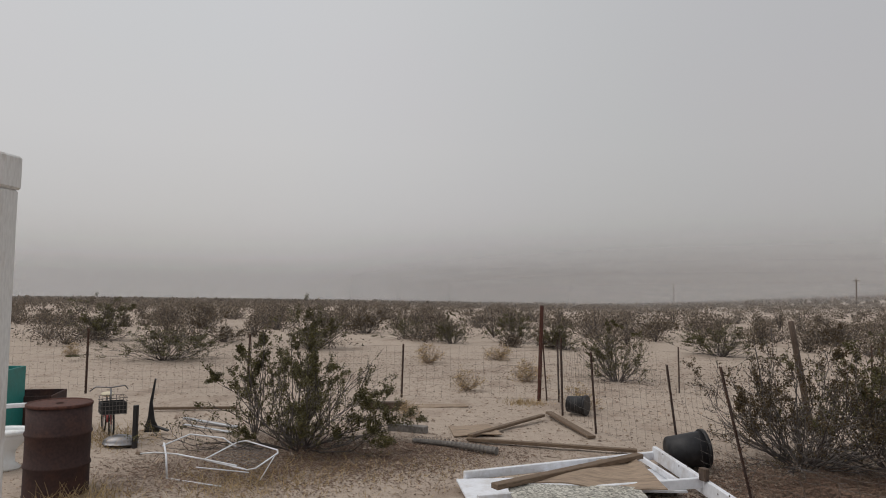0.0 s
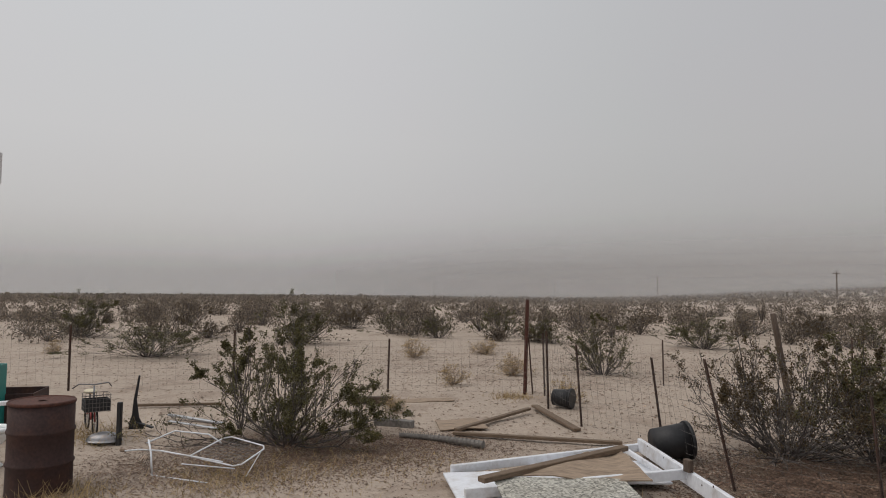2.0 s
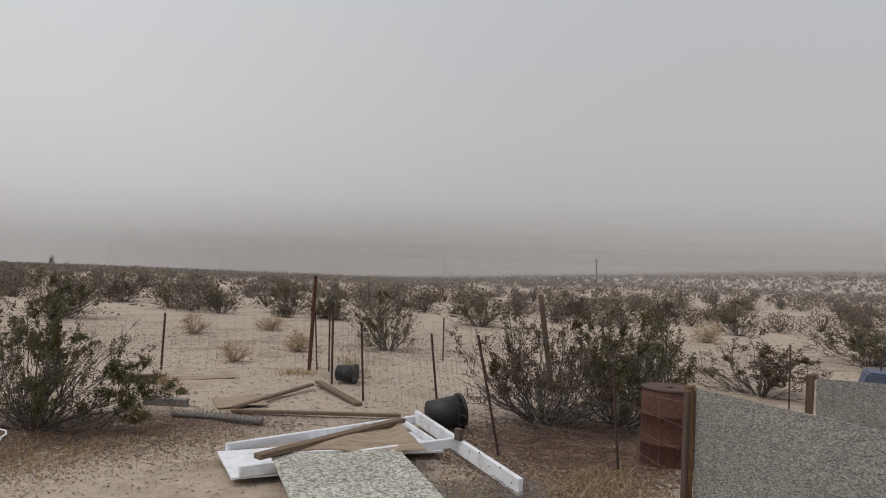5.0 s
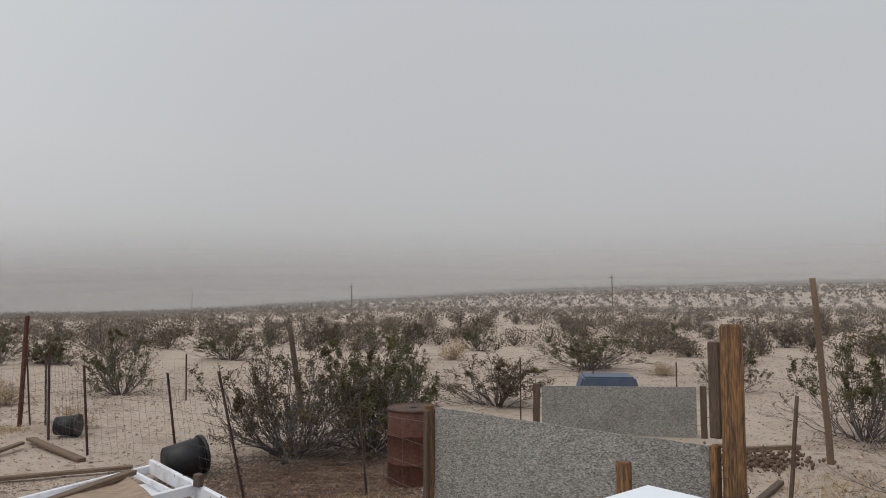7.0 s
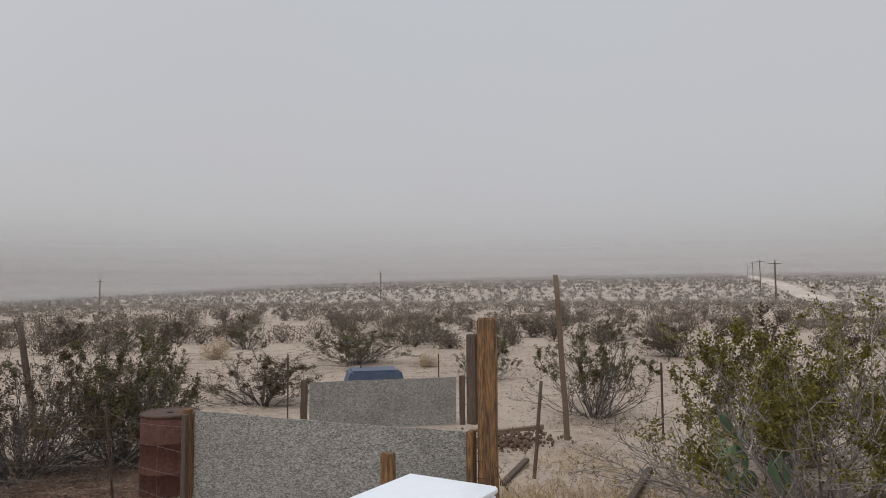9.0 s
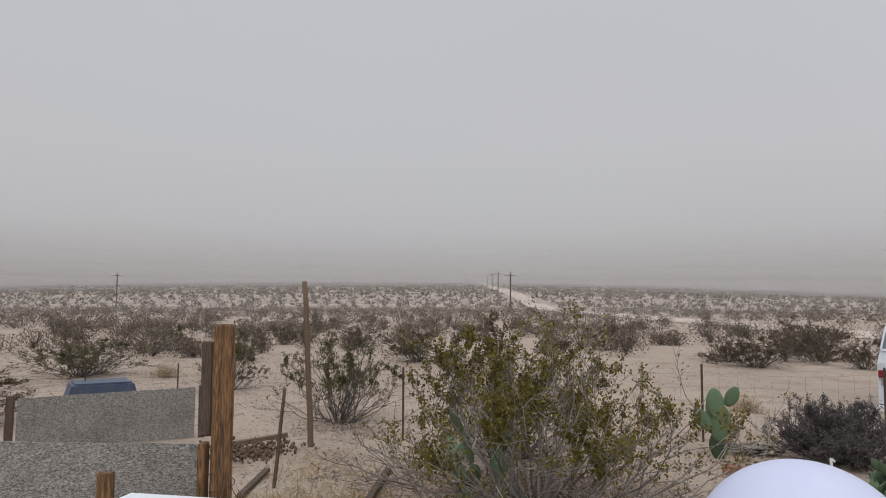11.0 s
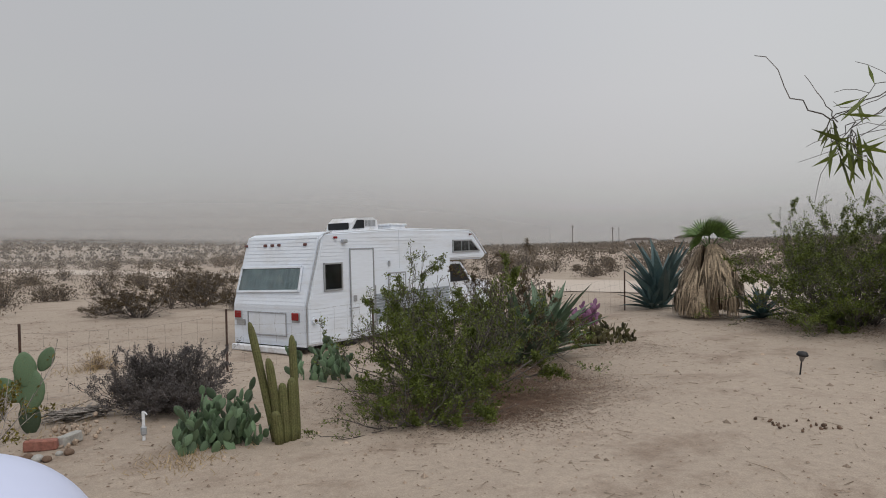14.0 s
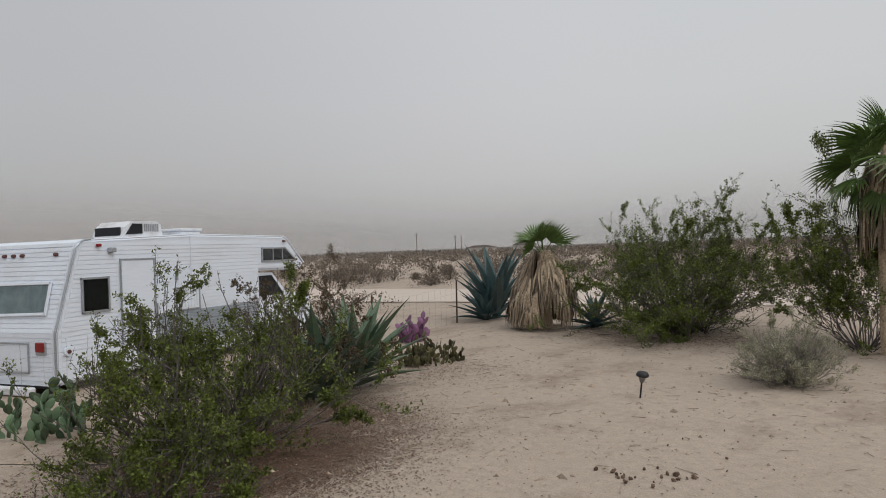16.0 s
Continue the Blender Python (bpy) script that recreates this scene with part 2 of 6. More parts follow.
AGAVE = material("blue_green_agave", (0.068, 0.122, 0.128), 0.6, 20, 0.12, (0.14, 0.19, 0.17), 3, 0.15, each=0.25)
AGAVE_GREEN = material("pale_green_agave", (0.11, 0.17, 0.105), 0.6, 20, 0.12, (0.16, 0.2, 0.14), 3, 0.15, each=0.25)
FROND = material("palm_frond_green", (0.09, 0.15, 0.035), 0.5, 15, 0.2, None, 1, 0, island=0.35, through_light=0.2)
THATCH = material("dead_palm_thatch", (0.30, 0.235, 0.165), 0.9, 30, 0.35, (0.12, 0.08, 0.052), 3.5, 0.2, island=0.75)
BRICK = material("red_brick", (0.30, 0.13, 0.10), 0.9, 30, 0.25, (0.22, 0.15, 0.12), 5, 0.4)
PALE_BLOCK = material("pale_concrete", (0.40, 0.39, 0.37), 0.9, 30, 0.2, (0.25, 0.23, 0.2), 5, 0.4)
STONE = material("pebble", (0.36, 0.28, 0.215), 0.9, 20, 0.2, None, 1, 0.2, island=0.4)
CLOD = material("dark_clod", (0.13, 0.085, 0.06), 0.95, 30, 0.3, None, 1, 0.4, island=0.3)
FARWALL = material("far_house_wall", (0.5, 0.46, 0.43), 0.9, 2, 0.1, None, 1, 0)
FARROOF = material("far_house_roof", (0.16, 0.13, 0.12), 0.9, 2, 0.1, None, 1, 0)


def osb_material(name, base, dark, scale):
    """Flaked strand board: small slanting chips of several tones."""
    m = material(name, base, 0.9, 60, 0.2, dark, 1.6, 0.3)
    n, l = m.node_tree.nodes, m.node_tree.links
    tc, mp, vo = n.new("ShaderNodeTexCoord"), n.new("ShaderNodeMapping"), n.new("ShaderNodeTexVoronoi")
    mp.inputs["Rotation"].default_value, mp.inputs["Scale"].default_value = (0.5, 0.4, 0.7), (1, 1, 2.4)
    vo.inputs["Scale"].default_value = scale
    l.new(tc.outputs["Object"], mp.inputs[0])
    l.new(mp.outputs[0], vo.inputs["Vector"])
    sep, rng, sc = n.new("ShaderNodeSeparateColor"), n.new("ShaderNodeMapRange"), n.new("ShaderNodeVectorMath")
    sc.operation = "SCALE"
    rng.inputs[3].default_value, rng.inputs[4].default_value = 0.42, 1.65
    l.new(vo.outputs["Color"], sep.inputs[0])
    l.new(sep.outputs[0], rng.inputs[0])
    old = n["Principled BSDF"].inputs["Base Color"].links[0].from_socket
    l.new(old, sc.inputs[0])
    l.new(rng.outputs[0], sc.inputs["Scale"])
    l.new(sc.outputs[0], n["Principled BSDF"].inputs["Base Color"])
    return m


OSB = osb_material("strand_board", (0.225, 0.218, 0.203), (0.14, 0.13, 0.115), 78)
OSB_PALE = osb_material("pale_strand_board", (0.36, 0.35, 0.31), (0.24, 0.22, 0.18), 50)


def glass_material(name, tint, rough=0.05):
    m = bpy.data.materials.new(name)
    m.use_nodes = True
    b = m.node_tree.nodes["Principled BSDF"]
    b.inputs["Base Color"].default_value = (*tint, 1)
    b.inputs["Roughness"].default_value, b.inputs["Transmission Weight"].default_value, b.inputs["IOR"].default_value = rough, 1.0, 1.45
    return m


GLASS = glass_material("window_glass", (0.8, 0.85, 0.86))


def haze_sheet_material(name, amount, full, top):
    """A see-through sheet imitating dust haze: even up to one height, fading out at another, thinner towards the clear
    side.
    """
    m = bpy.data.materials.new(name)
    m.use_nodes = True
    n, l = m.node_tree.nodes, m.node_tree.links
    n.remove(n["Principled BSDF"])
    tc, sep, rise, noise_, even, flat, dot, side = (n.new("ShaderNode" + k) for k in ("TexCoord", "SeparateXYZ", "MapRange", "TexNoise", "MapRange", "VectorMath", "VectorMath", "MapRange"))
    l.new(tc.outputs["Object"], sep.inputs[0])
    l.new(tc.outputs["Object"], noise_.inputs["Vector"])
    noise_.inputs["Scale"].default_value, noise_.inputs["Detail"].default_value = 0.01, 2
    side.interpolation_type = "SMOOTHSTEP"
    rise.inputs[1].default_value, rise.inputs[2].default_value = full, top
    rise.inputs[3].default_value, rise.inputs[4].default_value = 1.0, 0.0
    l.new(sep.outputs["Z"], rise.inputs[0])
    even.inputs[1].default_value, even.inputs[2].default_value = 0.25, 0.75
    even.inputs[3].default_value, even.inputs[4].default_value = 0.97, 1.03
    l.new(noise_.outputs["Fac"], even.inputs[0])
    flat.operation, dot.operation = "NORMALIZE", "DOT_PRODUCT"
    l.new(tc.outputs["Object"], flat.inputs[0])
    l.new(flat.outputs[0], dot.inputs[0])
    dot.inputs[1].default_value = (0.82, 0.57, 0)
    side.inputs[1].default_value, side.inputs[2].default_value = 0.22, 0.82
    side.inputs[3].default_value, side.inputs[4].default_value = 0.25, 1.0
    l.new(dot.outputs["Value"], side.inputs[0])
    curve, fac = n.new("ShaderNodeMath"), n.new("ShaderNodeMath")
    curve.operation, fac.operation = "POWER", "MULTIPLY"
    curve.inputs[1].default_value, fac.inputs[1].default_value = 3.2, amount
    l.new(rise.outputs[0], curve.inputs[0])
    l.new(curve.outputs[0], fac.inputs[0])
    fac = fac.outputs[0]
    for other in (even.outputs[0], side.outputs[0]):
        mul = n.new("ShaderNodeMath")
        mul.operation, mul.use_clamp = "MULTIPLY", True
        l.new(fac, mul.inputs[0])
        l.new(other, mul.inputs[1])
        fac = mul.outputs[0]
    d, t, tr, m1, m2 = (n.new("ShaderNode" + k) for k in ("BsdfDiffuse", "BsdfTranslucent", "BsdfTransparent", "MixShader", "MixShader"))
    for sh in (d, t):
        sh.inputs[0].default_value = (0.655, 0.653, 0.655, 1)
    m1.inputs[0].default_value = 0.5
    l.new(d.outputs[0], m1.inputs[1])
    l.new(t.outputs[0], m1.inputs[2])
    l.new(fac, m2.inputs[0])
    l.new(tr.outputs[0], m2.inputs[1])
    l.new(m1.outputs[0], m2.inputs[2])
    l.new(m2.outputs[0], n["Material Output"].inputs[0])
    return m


# ---- building blocks ----
def part(name, bm, mat, parent=None, label="", smooth=False):
    """One mesh object from a bmesh, under a thing or a part."""
    me = bpy.data.meshes.new(name)
    bm.to_mesh(me)
    bm.free()
    me.materials.append(mat)
    if smooth:
        me.polygons.foreach_set("use_smooth", [True] * len(me.polygons))
    ob = new(name, me)
    if parent:
        ob.parent = parent
    if label:
        ob["label"] = label
    return ob


def raw(name, verts, faces, mat, parent=None, label=""):
    """One mesh object from arrays of corners and faces."""
    me = bpy.data.meshes.new(name)
    me.from_pydata(np.asarray(verts).tolist(), [], [list(map(int, f)) for f in faces] if not isinstance(faces, np.ndarray) else faces.tolist())
    me.materials.append(mat)
    ob = new(name, me)
    if parent:
        ob.parent = parent
    if label:
        ob["label"] = label
    return ob


def thing(name, label, category, m=None, group="", kind=""):
    ob = new(name)
    ob.empty_display_size = 0.1
    ob.matrix_world = m or Matrix()
    return tagged(ob, label, category, group, kind)


def box(bm, c, s, turn=None, bevel=0.004):
    """A bevelled block with centre c and sizes s."""
    m = Matrix.Translation(c) @ (turn or Matrix()) @ Matrix.Diagonal((*s, 1))
    vs = bmesh.ops.create_cube(bm, size=1, matrix=m)["verts"]
    if bevel:
        es = list({e for v in vs for e in v.link_edges})
        bmesh.ops.bevel(bm, geom=es, offset=min(bevel, min(s) * 0.3), segments=1, affect="EDGES")
    return bm


def beam(bm, a, b, w, h, bevel=0.004):
    """A board from a to b, w wide and h high."""
    a, b = Vector(a), Vector(b)
    d = b - a
    q = d.to_track_quat("X", "Z").to_matrix().to_4x4()
    return box(bm, (a + b) / 2, (d.length, w, h), q, bevel)


def tube(bm, pts, r, sides=8, r_end=None, caps=True):
    """A round bar along points, tapering to r_end."""
    pts = [Vector(p) for p in pts]
    rings = []
    for k, p in enumerate(pts):
        d = (pts[min(k + 1, len(pts) - 1)] - pts[max(k - 1, 0)]).normalized()
        u = d.orthogonal().normalized() if abs(d.z) > 0.9 else d.cross(Vector((0, 0, 1))).normalized()
        v = d.cross(u)
        rr = r if r_end is None else r + (r_end - r) * k / (len(pts) - 1)
        rings.append([bm.verts.new(p + rr * (math.cos(a) * u + math.sin(a) * v)) for a in (2 * math.pi * i / sides for i in range(sides))])
    for a, b in zip(rings, rings[1:]):
        for i in range(sides):
            bm.faces.new((a[i], a[(i + 1) % sides], b[(i + 1) % sides], b[i]))
    if caps:
        bm.faces.new(rings[0][::-1])
        bm.faces.new(rings[-1])
    return bm


def lathe(bm, profile, sides=32, wave=None):
    """A turned shape from (radius, height) pairs; wave(angle) scales the radius."""
    rings = []
    for r, z in profile:
        rings.append([bm.verts.new((r * math.cos(a) * (wave(a) if wave else 1), r * math.sin(a) * (wave(a) if wave else 1), z)) for a in (2 * math.pi * i / sides for i in range(sides))])
    for a, b in zip(rings, rings[1:]):
        for i in range(sides):
            bm.faces.new((a[i], a[(i + 1) % sides], b[(i + 1) % sides], b[i]))
    if profile[0][0] > 1e-4:
        bm.faces.new(rings[0][::-1])
    if profile[-1][0] > 1e-4:
        bm.faces.new(rings[-1])
    bmesh.ops.remove_doubles(bm, verts=bm.verts, dist=1e-5)
    return bm


def extrude(bm, outline, y0, y1):
    """A closed outline of (x, z) pairs carried from y0 to y1."""
    a = [bm.verts.new((x, y0, z)) for x, z in outline]
    b = [bm.verts.new((x, y1, z)) for x, z in outline]
    bm.faces.new(a)
    bm.faces.new(b[::-1])
    for i in range(len(a)):
        j = (i + 1) % len(a)
        bm.faces.new((a[j], a[i], b[i], b[j]))
    bmesh.ops.recalc_face_normals(bm, faces=bm.faces)
    return bm


# ---- ground, road and haze rings ----
def step(a, b, x):
    t = min(1, max(0, (x - a) / (b - a)))
    return t * t * (3 - 2 * t)


def far_z(x, y):
    """Far off the plain falls gently to one side and rises to the other."""
    r = math.hypot(x, y)
    if r < 34:
        return 0.0
    turn = math.degrees(math.atan2(x, y))
    fall = -0.0125 * (r - 30) * (1 - step(2, 26, turn)) if turn < 26 else 0.0
    if r < 150:
        return fall
    off = (70 - turn) * 1.35 if turn < 70 else (turn - 70) * 1.9
    return fall + step(6, 42, turn) * 0.044 * (min(r, 500) - 150) * max(0.0, math.cos(radians(min(90, off)))) * step(150, 260, r)


def ground_z(x, y):
    """Height of the ground: flat yard, a shallow dip under the motorhome."""
    r = math.hypot(x - 15, y + 7.5)
    near = 1 - step(22, 34, math.hypot(x - 3, y))
    dip = -0.17 * (1 - step(2.5, 6.5, r))
    lumps = 0.034 * noise.noise((x * 0.55, y * 0.55, 3.1)) + 0.020 * noise.noise((x * 2.3, y * 2.3, 7.7)) + 0.007 * noise.noise((x * 6, y * 6, 1.7))
    return dip + lumps * near


def build_ground():
    n_a, radii = 300, [0.0]
    while radii[-1] < 4200:
        radii.append(radii[-1] + max(0.13, radii[-1] * 0.021))
    cx, cy = 3.0, 1.0
    verts, faces = [(cx, cy, ground_z(cx, cy))], []
    for r in radii[1:]:
        for i in range(n_a):
            a = 2 * math.pi * i / n_a
            x, y = cx + r * math.cos(a), cy + r * math.sin(a)
            verts.append((x, y, ground_z(x, y) if r < 40 else far_z(x, y)))
    for i in range(n_a):
        faces.append((0, 1 + i, 1 + (i + 1) % n_a))
    for k in range(len(radii) - 2):
        o = 1 + k * n_a
        for i in range(n_a):
            j = (i + 1) % n_a
            faces.append((o + i, o + n_a + i, o + n_a + j, o + j))
    g = raw("ground", verts, faces, SAND)
    g.data.polygons.foreach_set("use_smooth", [True] * len(g.data.polygons))
    tagged(g, "bare pale tan desert sand with darker patches", "ground", kind="structure")


build_ground()


def road_middle(x):
    return -23.7 + 0.355 * (x - 15.5)


def build_road():
    """A straight pale track that runs away beside the line of poles."""
    rng, verts, faces = random.Random(5), [], []
    xs = [-12 + 4 * k for k in range(21)] + [75 + 20 * k for k in range(30)]
    for k, x in enumerate(xs):
        m = road_middle(x)
        for w in (-3.6, 0, 3.6):
            verts.append((x, m + w + (rng.uniform(-0.5, 0.5) if w else 0), far_z(x, m + w) + (0.03 if abs(w) < 1 else 0.012) * (1 + max(0, x) / 16)))
        if k:
            o = 3 * (k - 1)
            faces += [(o, o + 3, o + 4, o + 1), (o + 1, o + 4, o + 5, o + 2)]
    tagged(raw("road", verts, faces, ROAD), "straight pale sandy desert track", "road", kind="structure")


build_road()


def build_haze_rings():
    """Rings of thin see-through sheet far off, added to imitate dust haze."""
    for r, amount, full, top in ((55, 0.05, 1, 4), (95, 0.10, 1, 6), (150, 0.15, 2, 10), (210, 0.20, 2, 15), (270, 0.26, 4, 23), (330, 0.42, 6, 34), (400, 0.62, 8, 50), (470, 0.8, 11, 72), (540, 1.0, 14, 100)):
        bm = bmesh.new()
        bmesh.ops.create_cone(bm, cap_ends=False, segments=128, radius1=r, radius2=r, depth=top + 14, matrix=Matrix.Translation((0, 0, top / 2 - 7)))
        ob = part("backdrop", bm, haze_sheet_material("dust_haze_sheet", amount, full, top))
        tagged(ob, "translucent ring standing in for distant dust haze", "dust", kind="structure")


build_haze_rings()


# ---- shrubs ----
def prisms(p0, p1, r0, r1):
    """Three-sided twigs between arrays of end points."""
    d = p1 - p0
    d /= np.linalg.norm(d, axis=1, keepdims=True) + 1e-9
    ref = np.where(np.abs(d[:, 2:3]) > 0.8, np.array([[1.0, 0, 0]]), np.array([[0, 0, 1.0]]))
    u = np.cross(d, ref)
    u /= np.linalg.norm(u, axis=1, keepdims=True) + 1e-9
    v = np.cross(d, u)
    ring = []
    for p, r in ((p0, r0), (p1, r1)):
        for a in (0, 2.0944, 4.1888):
            ring.append(p + r[:, None] * (math.cos(a) * u + math.sin(a) * v))
    verts = np.stack(ring, 1).reshape(-1, 3)
    o = np.arange(len(p0))[:, None] * 6
    faces = np.concatenate([o + np.array([[i, (i + 1) % 3, 3 + (i + 1) % 3, 3 + i]]) for i in range(3)], 0)
    return verts, faces


def leaves(rng, at, size, up=0.3, slim=0.55):
    """Small four-cornered leaves at the given points, turned at random."""
    n = len(at)
    a = rng.normal(size=(n, 3)) + np.array([0, 0, up])
    a /= np.linalg.norm(a, axis=1, keepdims=True)
    b = np.cross(a, rng.normal(size=(n, 3)))
    b /= np.linalg.norm(b, axis=1, keepdims=True)
    s = size * rng.uniform(0.6, 1.4, size=(n, 1))
    verts = np.stack([at, at + a * s * 0.5 + b * s * slim * 0.5, at + a * s, at + a * s * 0.5 - b * s * slim * 0.5], 1).reshape(-1, 3)
    return verts, np.arange(n * 4).reshape(-1, 4)


def shrub_arrays(seed, w, h, stems=34, leaf=0.03, count=5000, bare=0.45, twigs=3, lean=(0.0, 0.0), thick=0.011, spread=1.0):
    """Twigs and leaves of an open desert shrub w wide and h high: stems, limbs, leafy twigs."""
    rng = np.random.default_rng(seed)
    segs, tips, weight = [], [], []
    f1, f2 = rng.uniform(0, 6.3, 2)
    size, up = 0.5 * (w / 2 + h), np.array([0, 0, 1.0])

    def turned(d, amount, lift):
        d = d / (np.linalg.norm(d) + 1e-9) + rng.normal(size=3) * amount + up * lift
        return d / np.linalg.norm(d)

    for _ in range(max(4, int(stems * 0.85))):
        az = rng.uniform(0, 2 * math.pi)
        lobe = 1 + 0.2 * math.sin(2 * az + f1) + 0.2 * math.sin(5 * az + f2)
        reach = math.sqrt(rng.uniform(0.02, 1.0)) * spread * lobe
        top = h * max(0.14, 1 - 0.62 * reach ** 2) * rng.uniform(0.62, 1.1)
        out = np.array([math.cos(az), math.sin(az), 0])
        end = out * reach * w * 0.58 + np.array([lean[0] * top, lean[1] * top, top])
        base = out * rng.uniform(0.0, 0.09) * w * (0.4 + reach)
        base[2] = -0.03
        bend, wob = out * rng.uniform(-0.03, 0.10) * w, np.zeros(3)
        line = []
        for t in np.linspace(0, 1, 7):
            wob = wob + rng.normal(size=3) * 0.032 * size * (t > 0)
            line.append(base * (1 - t) + end * t + bend * math.sin(t * math.pi) + wob)
        for k in range(6):
            r = thick * (1 - 0.135 * k) * rng.uniform(0.8, 1.15)
            segs.append((line[k], line[k + 1], r, r * 0.84))
        vigour = rng.gamma(2.0, 0.5)
        for _ in range(3 + twigs // 2):
            t = rng.uniform(max(0.12, bare * 0.6), 0.99)
            k = min(5, int(t * 6))
            p = line[k] + (line[k + 1] - line[k]) * (t * 6 - k)
            d = turned(line[k + 1] - line[k], 0.62, 0.10)
            length = (0.15 + 0.42 * rng.beta(1.2, 2.4)) * size * (1.25 - 0.45 * t)
            limb, rl = [p], thick * 0.5 * (1.1 - 0.5 * t)
            for q in range(3):
                d = turned(d, 0.2, 0.06)
                limb.append(limb[-1] + d * length / 3)
                segs.append((limb[q], limb[q + 1], rl * (1 - 0.22 * q), rl * (0.8 - 0.22 * q)))
            leafy = vigour * rng.gamma(1.3, 0.8)
            for q in range(twigs + 1):
                a = rng.uniform(0.25, 1.0) * 2.99 if q else 2.95
                k = int(a)
                g = limb[k] + (limb[k + 1] - limb[k]) * (a - k)
                e = g + turned(d, 0.5, 0.25) * rng.uniform(0.05, 0.12) * size
                segs.append((g, e, thick * 0.24, thick * 0.13))
                tips.append((g, e))
                weight.append(leafy * min(1.0, max(0.04, (e[2] / h - bare) / 0.3 + 0.65)))
    p0, p1 = np.array([s[0] for s in segs]), np.array([s[1] for s in segs])
    p0[:, 2], p1[:, 2] = np.maximum(p0[:, 2], -0.03), np.maximum(p1[:, 2], 0.01)
    tw = prisms(p0, p1, np.array([s[2] for s in segs]), np.array([s[3] for s in segs]))
    if not count:
        return tw, None
    count = int(count * 1.9)
    ta, tb, weight = np.array([t[0] for t in tips]), np.array([t[1] for t in tips]), np.array(weight)
    pick = rng.choice(len(tips), size=count, p=weight / weight.sum())
    s = rng.beta(1.4, 0.9, size=(count, 1)) * 1.1
    at = ta[pick] * (1 - s) + tb[pick] * s + rng.normal(size=(count, 3)) * leaf * 0.55
    at[:, 2] = np.maximum(at[:, 2], 0.02)
    return tw, leaves(rng, at, leaf)


def shrub(name, x, y, w, h, label, category="shrub", leaf_mat=None, twig_mat=None, seed=1, group="", **kw):
    ob = thing(name, label, category, Matrix.Translation((x, y, ground_z(x, y))), group)
    tw, lf = shrub_arrays(seed, w, h, **kw)
    raw("stem_crown", tw[0], tw[1], twig_mat or TWIG, ob)
    if lf:
        raw("foliage", lf[0], lf[1], leaf_mat or LEAF, ob)
    return ob


def litter_patch(x, y, w, d, count, seed, mat=None, label="dark fallen leaves and twigs on the sand", size=0.035):
    """Fallen bits scattered flat under a shrub."""
    rng = np.random.default_rng(seed)
    px, py = x + rng.normal(size=count) * w / 3.4, y + rng.normal(size=count) * d / 3.4
    at = np.stack([px, py, [ground_z(a, b) + 0.006 for a, b in zip(px, py)]], 1)
    az = rng.uniform(0, 2 * math.pi, count)
    a = np.stack([np.cos(az), np.sin(az), rng.uniform(-0.1, 0.3, count)], 1)
    b = np.stack([-np.sin(az), np.cos(az), rng.uniform(-0.2, 0.2, count)], 1)
    s = size * rng.uniform(0.4, 1.5, (count, 1))
    verts = np.stack([at, at + a * s * 0.5 + b * s * 0.3, at + a * s, at + a * s * 0.5 - b * s * 0.3], 1).reshape(-1, 3)
    ob = raw("leaf_litter", verts, np.arange(count * 4).reshape(-1, 4), mat or LITTER)
    tagged(ob, label, "litter", kind="stuff")


CREOSOTE = "open creosote bush with olive leaves"
shrub("creosote_bush", -4.05, 8.1, 2.2, 1.22, CREOSOTE + " in the yard", seed=11, stems=66, count=17000, leaf=0.026, twigs=5, bare=0.22)
shrub("creosote_bush", -4.95, 8.85, 0.6, 1.62, "thin upright creosote bush behind the fuller one", seed=12, stems=15, count=2600, leaf=0.033, bare=0.45)
shrub("creosote_bush", 2.05, 8.35, 2.3, 1.42, "wide brownish creosote bush grown through the fence", leaf_mat=LEAF_BROWN, seed=13, stems=90, count=9000, leaf=0.028, twigs=5, bare=0.3)
shrub("creosote_bush", 3.9, 9.4, 1.9, 1.45, CREOSOTE + " beside the wire fence", seed=14, stems=48, count=8000, leaf=0.027, twigs=4, bare=0.35)
shrub("creosote_bush", 5.75, 0.85, 3.5, 1.62, "large creosote bush with yellow-green leaves and pale stems", leaf_mat=LEAF_YELLOW, seed=15, stems=76, count=15000, leaf=0.034, twigs=6, bare=0.42, thick=0.015, twig_mat=TWIG_PALE)
shrub("creosote_bush", 7.75, 1.7, 1.9, 1.75, "brown-tipped creosote bush behind the larger one", leaf_mat=LEAF_BROWN, seed=16, stems=46, count=9000, leaf=0.032, twigs=4)
shrub("creosote_bush", 9.35, 4.95, 1.75, 1.5, CREOSOTE + " behind the tall post", seed=17, stems=52, count=7000, leaf=0.028, bare=0.4, twigs=4)
shrub("creosote_bush", 8.0, -5.75, 3.1, 1.4, "large dark green creosote bush on dark leaf litter", leaf_mat=LEAF_FRESH, seed=18, stems=88, count=30000, leaf=0.031, twigs=6, bare=0.1, thick=0.013)
shrub("creosote_bush", 8.5, -5.6, 0.8, 1.95, "thin tall shoots rising from the large bush", leaf_mat=LEAF_FRESH, seed=19, stems=10, count=1700, leaf=0.028, bare=0.4, twigs=5)
shrub("creosote_bush", 9.6, -7.5, 1.9, 1.8, "brown-tipped creosote bush behind the green one", leaf_mat=LEAF_BROWN, seed=20, stems=44, count=9000, leaf=0.028, twigs=4, bare=0.3)
